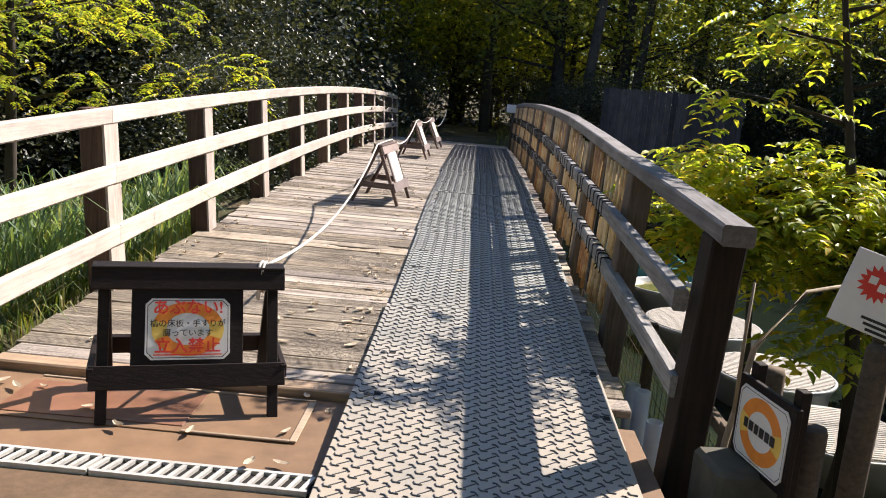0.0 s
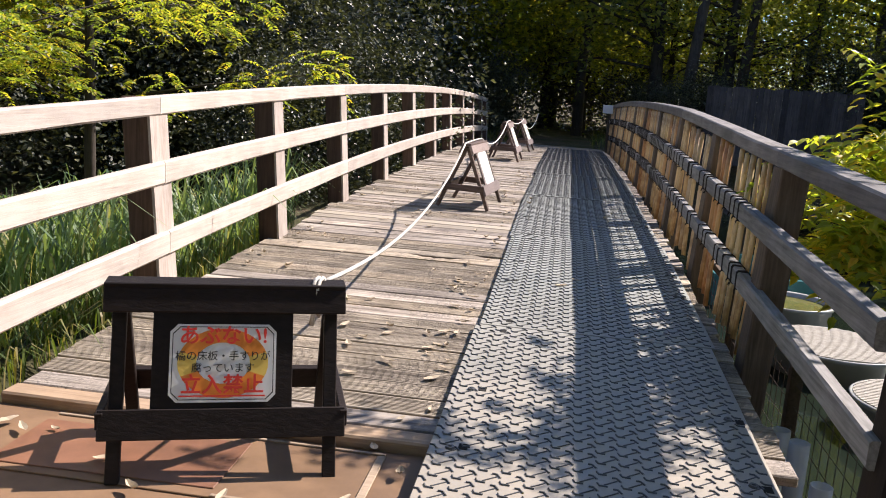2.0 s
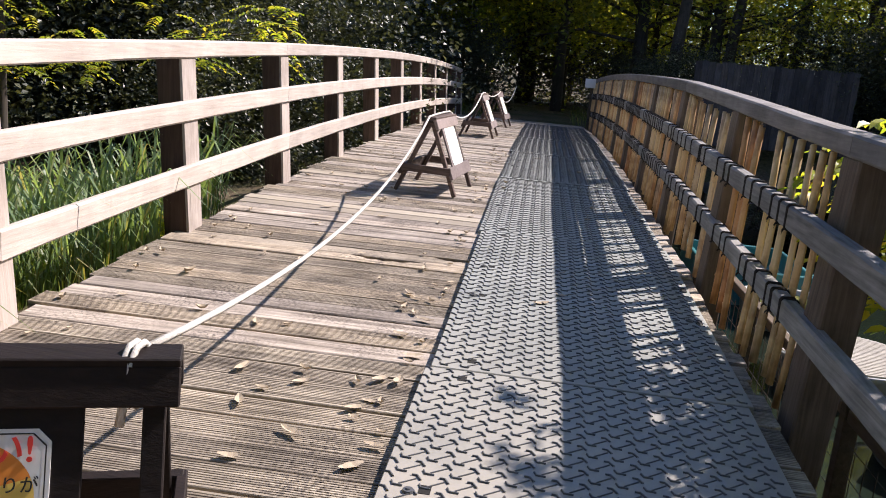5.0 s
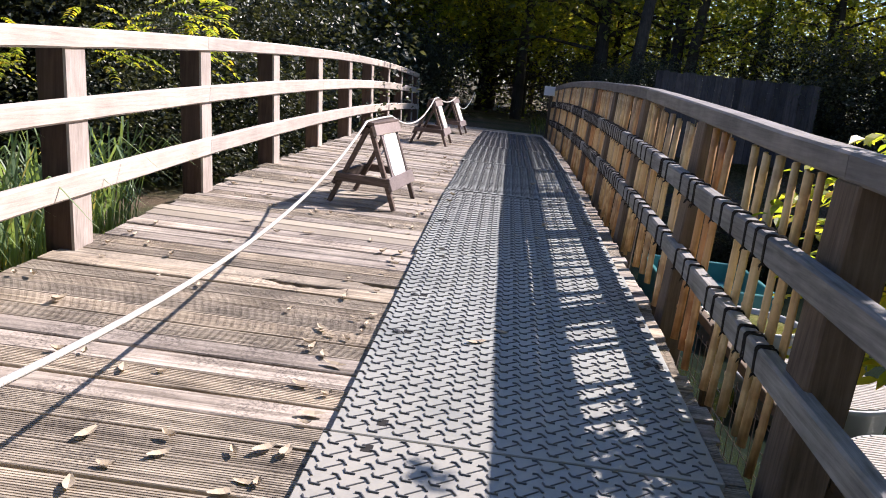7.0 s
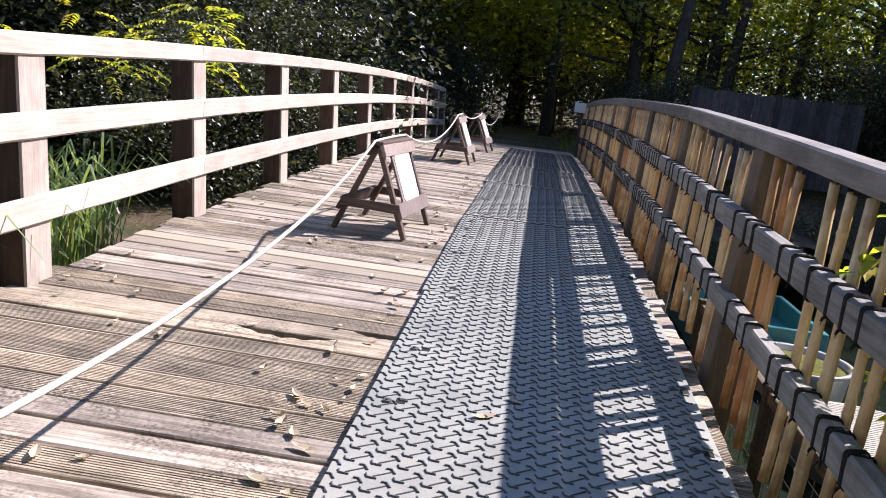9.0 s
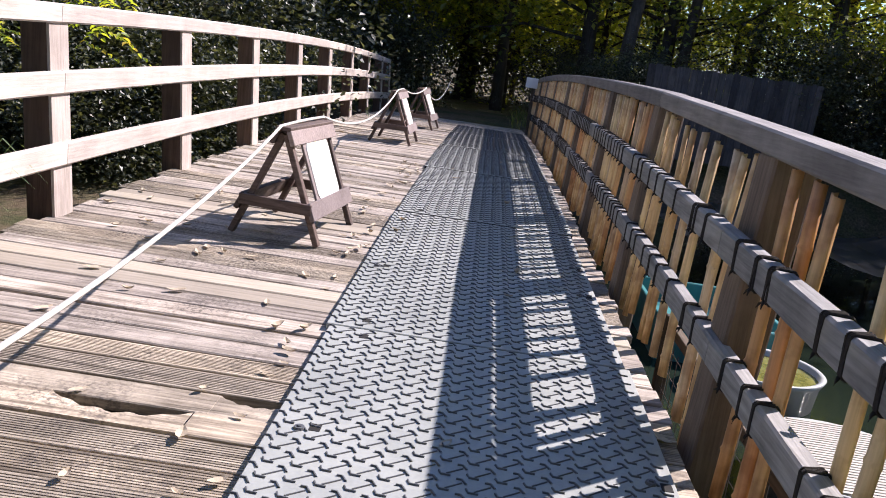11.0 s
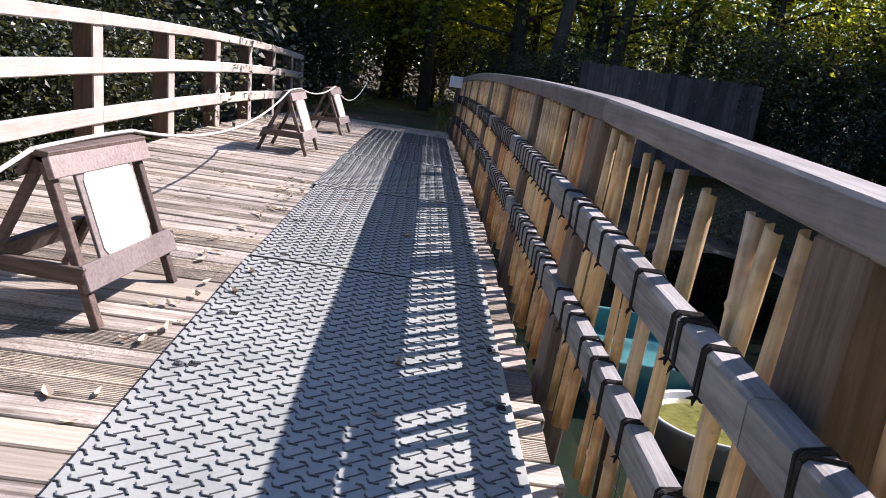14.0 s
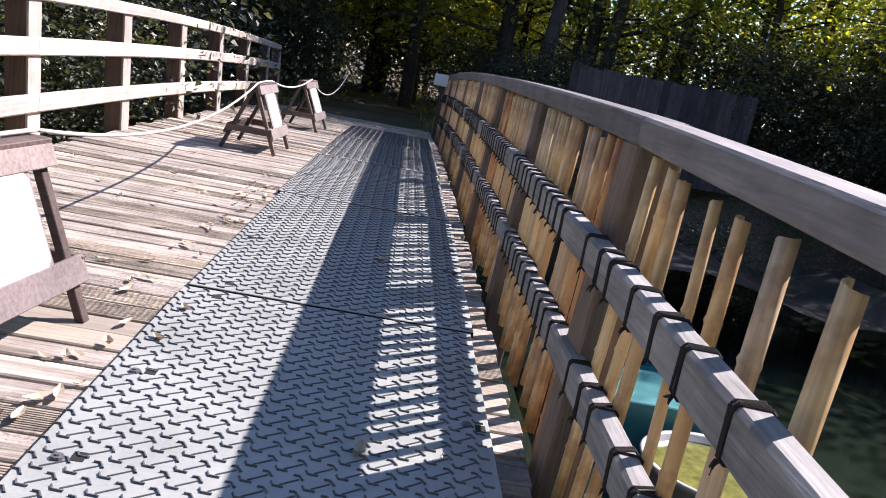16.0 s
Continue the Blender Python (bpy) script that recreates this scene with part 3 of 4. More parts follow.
def rx(z, y):
    """Inner face of the right posts: they lean outward a little."""
    return 0.85 + 0.06 * (z - deck_z(y)) / 1.1


for i, y in enumerate(RP):
    b = bmesh.new()
    rings = []
    w = 0.09
    for z in (deck_z(y) - 0.4, hand_z(y) - 0.079):
        x = rx(z, y)
        rings.append([(x, y - w, z), (x, y + w, z), (x + 0.14, y + w, z), (x + 0.14, y - w, z)])
    loft(b, rings)
    bmesh.ops.bevel(b, geom=b.edges[:], offset=0.008, segments=1, affect="EDGES")
    part("post", b, M_SHADEPOST if i == 0 else M_RPOST, rrail, "old end post, its shade painted near-black" if i == 0 else "")
for a, c in ((3.54, 5.57), (5.57, 9.31), (9.31, 13.04), (13.04, 16.77), (16.77, 20.5), (20.5, 22.6)):
    b = bmesh.new()
    strip(b, lambda y: 0.90, lambda y: hand_z(y), 0.083, -0.128 if a < 9 else -0.148, a + 0.002, c - 0.002, 12)
    part("top_rail", b, M_HAND, rrail)
def cross_z(y, drop):
    """Top of a cross rail; both rise a little past the third post."""
    return rail_z(y) - drop + 0.014 * smooth(6.5, 9.3, y)


for drop, off in ((0.365, -0.082), (0.735, -0.047)):
    for a, c in ((3.74, 7.42), (7.42, 11.17), (11.17, 14.9), (14.9, 18.64), (18.64, 22.4)):
        b = bmesh.new()
        strip(b, lambda y, o=off: 0.885 + o, lambda y, d=drop: cross_z(y, d), 0.095, -0.062, a + 0.002, c - 0.002, 40)
        part("cross_rail", b, M_RRAIL, rrail)


def stake_mesh(width, length, rng, deep=0.8):
    """Half a bamboo culm with ringed nodes, its hollow outward, and a slanting ragged cut on top."""
    b = bmesh.new()
    zs = [0.0]
    step = rng.uniform(0.24, 0.34)
    z = rng.uniform(0.06, 0.2)
    while z < length - 0.05:
        zs += [z - 0.010, z, z + 0.010]
        z += step
    zs.append(length)
    arc = [math.pi * k / 8 for k in range(9)]
    rings = []
    bend, sway = rng.uniform(-0.010, 0.010), rng.uniform(-0.012, 0.012)
    slant = rng.uniform(-0.007, 0.007)
    rag = [rng.uniform(-0.002, 0.002) for _ in arc]
    taper = rng.uniform(0.03, 0.10)
    for i, z in enumerate(zs):
        last = i == len(zs) - 1
        bulge = 1.13 if (i - 2) % 3 == 0 and 0 < i and not last else 1.0
        r = width / 2 * bulge * (1 - taper * (z / length - 0.5))
        o = bend * math.sin(math.pi * z / length)
        q = sway * math.sin(math.pi * z / length)
        ring = [(o - r * deep * math.sin(a), q - r * math.cos(a), z + (slant * math.cos(a) + rag[k] if last else 0)) for k, a in enumerate(arc)]
        ring += [(o - (r * deep - 0.006) * math.sin(a), q - (r - 0.006) * math.cos(a), z + (slant * math.cos(a) + rag[8 - k] if last else 0)) for k, a in enumerate(arc[::-1])]
        rings.append(ring)
    me = mesh_of("stake", loft(b, rings), M_BAMBOO)
    for f in me.polygons:
        f.use_smooth = len(f.vertices) == 4
    return me


rngs = random.Random(11)
stakes = [stake_mesh(rngs.uniform(0.042, 0.057), 1.0, rngs, rngs.uniform(0.95, 1.15)) for _ in range(12)]


def lashing_mesh(rng):
    """Turns of thin twine round a cross rail, a knot and frayed ends."""
    b = bmesh.new()
    for k in range(rng.choice((2, 3, 4))):
        y = (k - 1) * 0.008 + rng.uniform(-0.003, 0.003)
        sk = rng.uniform(-0.020, 0.020)
        loop = [(0.0, y, -0.004), (0.006, y, 0.002), (0.056, y + sk, 0.002), (0.063, y + sk, -0.006), (0.063, y + sk, -0.091), (0.054, y, -0.097), (0.008, y - sk * 0.6, -0.097), (-0.001, y - sk * 0.6, -0.088)]
        tube(b, loop + [loop[0]], 0.0042, 5)
    for _ in range(2):
        dy, dz = rng.uniform(-0.022, 0.022), rng.uniform(0.004, 0.018)
        tube(b, [(-0.001, 0, -0.094), (-0.006, dy * 0.5, -0.099), (-0.010, dy, -0.099 - dz)], [0.005, 0.0035, 0.0015], 5)
    return mesh_of("lashing", b, M_TWINE)


lashings = [lashing_mesh(rngs) for _ in range(4)]


def tie_stake(y, foot, top, wide):
    """One stake from its foot to its top along the bridge, lashed to both cross rails."""
    ztop = hand_z(y) - 0.083 - top
    zbot = deck_z(foot) - rngs.uniform(0.02, 0.12)
    o = part("stake", stakes[rngs.randrange(12)], None, rrail)
    lean = -math.degrees(math.atan2(y - foot, ztop - zbot))
    o.matrix_basis = pose(0.900 + rngs.uniform(-0.004, 0.006), foot, zbot, lean, 2.2, 0) @ Matrix.Diagonal((1, wide, ztop - zbot, 1))
    for drop, off in ((0.365, -0.082), (0.735, -0.047)):
        yl = y + (foot - y) * (drop - 0.09) / 1.05
        l = part("lashing", lashings[rngs.randrange(4)], None, rrail)
        l.matrix_basis = pose(0.885 + off, yl + rngs.uniform(-0.006, 0.006), cross_z(yl, drop), 0, 0, rngs.uniform(-4, 4))


# the two bays nearest the bridge's start have gaps and crooked stakes of uneven length
for top_y, lean, top, wide in ((5.83, 0.0, 0.01, 1.0), (5.94, -0.03, 0.02, 1.1), (6.07, 0.03, 0.01, 1.0), (6.25, 0.0, 0.01, 0.95), (6.41, -0.02, 0.02, 1.05), (6.57, 0.03, 0.01, 1.0), (6.94, 0.04, 0.025, 1.1), (7.06, 0.05, 0.01, 1.1), (7.25, 0.05, 0.008, 0.9)):
    tie_stake(top_y, top_y - lean, top, wide)
for top_y, lean, top, wide in ((7.62, -0.02, 0.02, 1.0), (7.76, -0.05, 0.04, 1.0), (7.84, 0.08, 0.03, 1.15), (8.13, 0.02, 0.04, 1.0), (8.37, 0.03, 0.03, 1.0), (8.55, 0.04, 0.035, 0.95), (8.73, 0.06, 0.035, 0.85), (8.93, 0.0, 0.03, 0.9), (9.03, -0.05, 0.015, 1.1), (9.2, -0.06, 0.01, 1.1)):
    tie_stake(top_y, top_y - lean, top, wide)
y = 9.45
while y < 22.3:
    if min(abs(y - p) for p in RP) > 0.12:
        tie_stake(y, y + rngs.uniform(-0.03, 0.03), rngs.choice((0.0, 0.005, 0.01, 0.015, 0.03)), rngs.uniform(0.8, 1.2))
    y += rngs.uniform(0.105, 0.145)


# ---- barricade signs ----
def text_mesh(body, size):
    c = bpy.data.curves.new("text", "FONT")
    c.body, c.size, c.align_x, c.align_y = body, size, "CENTER", "CENTER"
    c.extrude, c.offset = 0.0006, 0.0012 if size > 0.05 else 0.0002
    o = bpy.data.objects.new("text", c)
    scene.collection.objects.link(o)
    dg = bpy.context.evaluated_depsgraph_get()
    me = bpy.data.meshes.new_from_object(o.evaluated_get(dg))
    bpy.data.objects.remove(o)
    return me


def ring_sector(bm, r0, r1, y_lo, y_hi, z, n=64, side=0):
    """The part of a ring between two heights, as a thin sheet."""
    for k in range(n):
        a0, a1 = 2 * math.pi * k / n, 2 * math.pi * (k + 1) / n
        am = (a0 + a1) / 2
        if y_lo <= math.sin(am) * (r0 + r1) / 2 < y_hi and math.cos(am) * side >= 0:
            vs = [bm.verts.new((r * math.cos(a), r * math.sin(a), z)) for r, a in ((r0, a0), (r1, a0), (r1, a1), (r0, a1))]
            bm.faces.new(vs)
    return bm


LEAN_S = 22.5
SW, SH = 0.80, 0.60


WORDS = (("あぶない!", 0.068, 0.089), ("橋の床板・手すりが", 0.0345, 0.022), ("腐っています", 0.0345, -0.018), ("立入禁止", 0.068, -0.075))


def notice(parent, m, in_sun=False, words=WORDS):
    """A printed warning notice with clipped corners."""
    w, h, c = 0.174, 0.130, 0.025
    b = bmesh.new()
    outline = [(-w + c, -h), (w - c, -h), (w, -h + c), (w, h - c), (w - c, h), (-w + c, h), (-w, h - c), (-w, -h + c)]
    loft(b, [[(x, y, z) for x, y in outline] for z in (0, 0.004)])
    n = part("notice", b, M_PAPER, parent, "white printed warning notice")
    n.matrix_basis = m
    b = bmesh.new()
    o1 = [(x * 0.955, y * 0.94) for x, y in outline]
    o2 = [(x * 0.94, y * 0.92) for x, y in outline]
    for i in range(8):
        j = (i + 1) % 8
        b.faces.new([b.verts.new((*p, 0.0046)) for p in (o1[i], o1[j], o2[j], o2[i])])
    part("border_line", b, M_GLAREINK if in_sun else M_INK, n)
    for lo, hi, mt in ((0.036, 1, M_ORANGE), (-0.042, 0.036, M_YELLOW), (-1, -0.042, M_ORANGE)):
        for side in ((-1, 1) if hi < 1 and lo > -1 else (0,)):
            b = bmesh.new()
            ring_sector(b, 0.088, 0.148, lo, hi, 0.0048, 96, side)
            bmesh.ops.scale(b, vec=(1.0, 0.78, 1), verts=b.verts)
            part("printed_ring", b, M_GLAREINK if in_sun else mt, n)
    # glare on the sunlit notices is imitated by leaving out the lettering
    if in_sun:
        return
    for body, size, y in words:
        me = text_mesh(body, size)
        me.materials.clear()
        me.materials.append(M_RED if size > 0.05 else M_INK)
        o = part("lettering", me, None, n)
        o.location = (0, y, 0.0062)
    if not words:
        return
    part("underline", box(bmesh.new(), (0, -0.109, 0.0062), (0.28, 0.005, 0.001)), M_RED, n)


def barricade(in_sun=False):
    e = thing("barricade_sign", "dark brown wooden A-frame barricade with a warning notice", "barricade", (0, 0, 0), "barricades along the bridge")
    timber = M_SIGNPALE if in_sun else M_SIGNWOOD
    half = math.tan(radians(LEAN_S)) * SH

    def leaning(side):
        return Matrix.Translation((0, side * half, 0)) @ Matrix.Rotation(radians(LEAN_S * side), 4, "X")
    L = SH / math.cos(radians(LEAN_S))
    for side in (-1, 1):
        m = leaning(side)
        for x in (-SW / 2 + 0.05, SW / 2 - 0.05):
            part("leg", box(bmesh.new(), (x, 0, L / 2 - 0.01), (0.045, 0.032, L - 0.02), m, 0.003), timber, e)
        # boards on the sunny side take the lightest copy
        front = M_SIGNSUN if in_sun and side < 0 else timber
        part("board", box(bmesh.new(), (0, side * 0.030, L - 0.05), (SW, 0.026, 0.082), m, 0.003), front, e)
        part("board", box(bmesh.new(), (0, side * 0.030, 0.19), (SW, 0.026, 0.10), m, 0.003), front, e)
    for x in (-SW / 2 + 0.005, SW / 2 - 0.005):
        part("brace", box(bmesh.new(), (x, 0, 0.20), (0.026, 0.41, 0.06), None, 0.003), timber, e)
    part("cap", box(bmesh.new(), (0, 0, SH + 0.012), (SW, 0.085, 0.022), None, 0.003), timber, e)
    m = leaning(-1)
    part("panel", box(bmesh.new(), (-0.01, -0.026, 0.375), (0.46, 0.014, 0.40), m, 0.002), M_SIGNSUN if in_sun else timber, e, "panel behind the notice")
    fit = Matrix.Diagonal((1.16, 1.28, 1, 1)) if in_sun else Matrix()
    notice(e, m @ pose(0.0 if in_sun else -0.01, -0.0335, 0.40 if in_sun else 0.39, 90, 0, 0) @ fit, in_sun)
    return e


first = barricade()


def put_sign(ob, x, y, turn, z=None):
    ob.matrix_basis = pose(x, y, (deck_z(y) if z is None else z) + 0.003, math.degrees(math.atan(-0.0044 * (y - 14))), 0, turn)


put_sign(first, -1.25, 3.94, 20.5, 0.092)
second = barricade(True)
second["label"] = "brown wooden A-frame barricade with a notice printed pale for sun glare"
put_sign(second, -1.03, 9.57, 84.5)
put_sign(copy_thing(second, Matrix()), -1.09, 15.1, 88.0)
put_sign(copy_thing(second, Matrix()), -1.03, 18.2, 86.0)

# ---- rope ----
def sag(a, b, drop, n=24):
    a, b = Vector(a), Vector(b)
    return [a.lerp(b, k / n) - Vector((0, 0, drop * 4 * (k / n) * (1 - k / n))) for k in range(n + 1)]


def rope_piece(label, runs, knot=None):
    b = bmesh.new()
    for p, q, drop in runs:
        tube(b, sag(p, q, drop), 0.0088, 6)
    if knot:
        kx, ky, kz = knot
        for k in range(2):
            tube(b, [(kx + 0.016 * (k - 1), ky - 0.02 + 0.055 * math.cos(a), kz + 0.068 * math.sin(a) - 0.05) for a in (2 * math.pi * j / 10 for j in range(11))], 0.0078, 5)
        tube(b, [(kx, ky - 0.05, kz - 0.01), (kx - 0.005, ky - 0.075, kz - 0.07), (kx - 0.012, ky - 0.085, kz - 0.14)], [0.0085, 0.0085, 0.010], 6)
    tagged(part("rope", b, M_ROPE, None, "", True), label, "rope")


E1 = (-0.945, 4.05, 0.715)
E2, E2B = (-1.07, 9.17, deck_z(9.2) + 0.635), (-1.0, 9.97, deck_z(9.9) + 0.635)
E3, E3B = (-1.07, 14.65, deck_z(14.6) + 0.635), (-1.08, 15.45, deck_z(15.4) + 0.635)
E4, E4B = (-0.97, 17.70, deck_z(17.7) + 0.635), (-1.03, 18.5, deck_z(18.5) + 0.635)
rope_piece("white rope tied between the first barricades", [(E1, E2, 0.20)], E1)
rope_piece("white rope sagging between two barricades", [(E2, E2B, -0.005), (E2B, E3, 0.17)])
rope_piece("white rope running on to the bridge's far end", [(E3, E3B, -0.005), (E3B, E4, 0.07), (E4, E4B, -0.005), (E4B, (-0.85, 22.4, 0.98), 0.28)])


# ---- trees and shrubs ----
def limbs(rng, base, height, lean, n, reach, radius, first=0.35):
    """A trunk and limbs: a bmesh and the limb ends."""
    b = bmesh.new()
    trunk = [Vector(base) + Vector((lean[0] * f ** 1.3 + rng.normal(0, 0.03) * height * 0.2 * (f > 0), lean[1] * f ** 1.3 + rng.normal(0, 0.03) * height * 0.2 * (f > 0), height * f)) for f in (0, 0.2, 0.4, 0.6, 0.8, 1.0)]
    tube(b, trunk, [radius * (1.25 - f) for f in (0, 0.2, 0.4, 0.6, 0.8, 1.0)], 8)
    ends = [trunk[-1]]
    for k in range(n):
        f = first + (1 - first) * (k + rng.random()) / n
        i = min(4, int(f * 5))
        p = trunk[i].lerp(trunk[i + 1], f * 5 - i)
        a = rng.uniform(0, 2 * math.pi)
        ln = reach * (1.15 - 0.6 * f) * rng.uniform(0.7, 1.2)
        q = p + Vector((math.cos(a), math.sin(a), rng.uniform(0.1, 0.5))) * ln * 0.5
        e = q + Vector((math.cos(a + rng.normal(0, 0.4)), math.sin(a + rng.normal(0, 0.4)), rng.uniform(-0.2, 0.4))) * ln * 0.5
        tube(b, [p, q, e], [radius * 0.35, radius * 0.2, radius * 0.06], 5)
        ends += [q.lerp(e, 0.4), e, p.lerp(q, 0.7)]
    return b, ends


def crown_tree(name, label, seed, height, reach, n, per, leaf_len, material, spread, slim=0.28, radius=0.12, first=0.35, lean=(0, 0)):
    rng = np.random.default_rng(seed)
    e = thing(name, label, "tree")
    b, ends = limbs(rng, (0, 0, -0.2), height, lean, n, reach, radius, first)
    part("trunk", b, M_BARK, e, "", True)
    pts = []
    for q in ends:
        for _ in range(3):
            pts.append(np.array(q) + rng.normal(0, 1, 3) * np.array((spread, spread, spread * 0.6)))
    me = leaf_cloud("crown", *scatter(rng, pts, (spread * 0.5, spread * 0.5, spread * 0.35), per, leaf_len, slim), material)
    part("crown", me, None, e)
    return e


def compound(rng, base, direction, length, leaflets, ll, droop=0.5):
    """One feather-like compound leaf: arrays for leaf_cloud."""
    d = np.asarray(direction, float)
    d /= np.linalg.norm(d)
    side = np.cross(d, (0, 0, 1.0))
    side /= np.linalg.norm(side) + 1e-9
    bs, ts, ns, ws = [], [], [], []
    for k in range(leaflets):
        f = (k + 1) / leaflets
        p = np.asarray(base) + d * length * f + np.array((0, 0, -droop * length * f * f))
        for s in ((-1, 1) if k < leaflets - 1 else (0,)):
            w = side * s + d * (0.45 if s else 1.0) + rng.normal(0, 0.12, 3) + np.array((0, 0, -0.35))
            w /= np.linalg.norm(w)
            ln = ll * rng.uniform(0.8, 1.15)
            bs.append(p), ts.append(p + w * ln), ns.append(np.array((0, 0, 1.0)) + rng.normal(0, 0.25, 3)), ws.append(ln * 0.24)
    return bs, ts, ns, ws


def feather_shrub(name, label, at, seed, height, reach, n, fronds, frond_len, leaflets, ll, material, lean=(0, 0), radius=0.04, first=0.25, clear=None):
    rng = np.random.default_rng(seed)
    e = thing(name, label, "tree", at)
    b, ends = limbs(rng, (0, 0, -0.3), height, lean, n, reach, radius, first)
    part("trunk", b, M_BARK, e, "", True)
    B, T, N, W = [], [], [], []
    for q in ends:
        for _ in range(fronds):
            a = rng.uniform(0, 2 * math.pi)
            o = np.array(q) + rng.normal(0, 1, 3) * np.array((0.22, 0.22, 0.16)) * reach * 0.45
            if clear is not None and at[0] + o[0] < clear:
                continue
            r = compound(rng, o, (math.cos(a), math.sin(a), rng.uniform(-0.15, 0.4)), frond_len * rng.uniform(0.7, 1.2), leaflets, ll)
            B += r[0]
            T += r[1]
            N += r[2]
            W += r[3]
    me = leaf_cloud("crown", np.array(B), np.array(T), np.array(N), np.array(W), material, True)
    part("crown", me, None, e)
    return e


# sunlit feathery trees beside the bridge
feather_shrub("feathery_tree", "sunlit yellow-green feathery-leaved tree beside the railing", (-6.2, 11.3, -0.6), 3, 5.6, 2.7, 34, 22, 0.34, 9, 0.072, GREEN_BRIGHT, (0.5, -0.5), 0.07, 0.3)
feather_shrub("feathery_tree", "leafy yellow-green tree over the marsh", (-8.4, 9.4, -0.6), 5, 5.6, 3.0, 28, 14, 0.36, 9, 0.072, GREEN_LEFT, (0.6, -0.8), 0.08, 0.25)
feather_shrub("small_shrub", "low yellowish shrub behind the railing", (-3.1, 8.1, -0.6), 9, 1.0, 0.5, 9, 6, 0.22, 5, 0.08, GREEN_BRIGHT, (0, 0), 0.02, 0.3)

# bright trees over the tubs
feather_shrub("sumac_tree", "yellow-green sumac with large feathery leaves over the pond", (2.0, 6.0, -0.9), 21, 2.4, 1.15, 24, 9, 0.25, 6, 0.09, GREEN_BRIGHT, (-0.2, -0.1), 0.035, 0.74, 1.16)
feather_shrub("sumac_tree", "low spreading sumac with yellowing leaves", (2.75, 6.2, -0.9), 27, 2.25, 1.0, 24, 8, 0.30, 6, 0.105, GREEN_BRIGHT, (0.1, -0.2), 0.04, 0.55)
feather_shrub("sumac_tree", "thin-trunked sumac with backlit yellow-green leaves", (2.55, 5.6, -0.6), 23, 3.7, 1.25, 10, 4, 0.27, 6, 0.09, GREEN_BRIGHT, (-0.6, 0.1), 0.05, 0.66)

# woods
WOOD = [
    crown_tree("woodland_tree", "tall dark woodland tree with a broad crown", 31, 9.5, 3.6, 26, 38, 0.17, GREEN_WOOD, 0.9, 0.3, 0.17, 0.22),
    crown_tree("woodland_tree", "slender shaded woodland tree", 32, 11.0, 3.0, 26, 36, 0.16, GREEN_WOOD, 0.85, 0.3, 0.14, 0.3),
    crown_tree("evergreen_tree", "glossy dark evergreen tree", 33, 8.0, 3.2, 28, 44, 0.13, GREEN_DARK, 0.75, 0.33, 0.15, 0.12),
]
# crowns in the brighter leaf copy, set among the others as lit ones
LIT = crown_tree("woodland_tree", "tall woodland tree with sunlight put into its yellow-green leaf colour", 35, 9.0, 3.2, 26, 22, 0.17, GREEN_LIT, 0.9, 0.3, 0.13, 0.2)
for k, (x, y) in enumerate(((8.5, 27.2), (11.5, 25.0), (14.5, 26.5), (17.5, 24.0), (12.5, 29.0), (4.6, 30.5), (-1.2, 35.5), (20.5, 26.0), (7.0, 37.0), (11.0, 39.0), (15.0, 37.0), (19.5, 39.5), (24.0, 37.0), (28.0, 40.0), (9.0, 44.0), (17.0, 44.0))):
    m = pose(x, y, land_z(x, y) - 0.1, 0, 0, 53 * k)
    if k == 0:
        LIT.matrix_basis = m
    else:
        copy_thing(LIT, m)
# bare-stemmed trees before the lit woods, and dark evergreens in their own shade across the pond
STEM = crown_tree("slender_tree", "slender dark-stemmed tree with a high thin crown", 36, 12.5, 2.4, 16, 22, 0.15, GREEN_WOOD, 0.8, 0.3, 0.16, 0.62, (0.5, 0.2))
for k, (x, y) in enumerate(((3.2, 26.6), (11.6, 24.6), (13.6, 23.4), (5.0, 28.4), (7.2, 29.6), (10.4, 28.0), (14.8, 26.0))):
    m = pose(x, y, land_z(x, y) - 0.1, 0, 0, 97 * k)
    if k == 0:
        STEM.matrix_basis = m
    else:
        copy_thing(STEM, m)
rngw = random.Random(5)
spots = []
# the last row is unseen behind the path's start, added to block sky
for row, (y0, step) in enumerate(((26.0, 3.2), (29.0, 3.2), (32.0, 3.4), (37.0, 3.6), (43.0, 4.0), (50.0, 4.5), (-7.0, 4.0))):
    reach = row if row < 6 else 0
    x = -24.0 - reach * 3
    while x < 30 + reach * 4:
        px, py = x + rngw.uniform(-1, 1), y0 + rngw.uniform(-1.2, 1.2)
        if not (row == 0 and px > -3.2) and not (row == 1 and px > 9) and not (row in (3, 4, 5) and px > 4.5) and not (row == 1 and -2.0 < px < 1.2):
            spots.append((px, py, row))
        x += step
for y in (3.0, 7.5, 12.0, 16.5, 20.5):
    spots.append((-13.5 + rngw.uniform(-1, 1), y, 1))
    spots.append((-18.5 + rngw.uniform(-1, 1), y + 2, 2))
# unseen trees round the entrance, added to keep sky and sun off it
for x, y in ((4.5, -3.2), (-4.6, -3.4), (1.2, -4.8), (-1.6, -5.2), (7.5, -1.0), (-8.5, -1.5), (7.4, 0.6), (9.8, 1.2)):
    spots.append((x, y, 0))
for x, y in ((-2.6, 31.0), (-4.8, 33.0), (0.4, 34.0), (-1.0, 39.0), (2.6, 36.0), (-6.5, 29.5)):
    spots.append((x, y, 8))
for x, y in ((10.8, 19.0), (12.0, 17.2), (13.0, 20.2), (11.2, 14.4), (13.0, 15.6)):
    spots.append((x, y, 9))
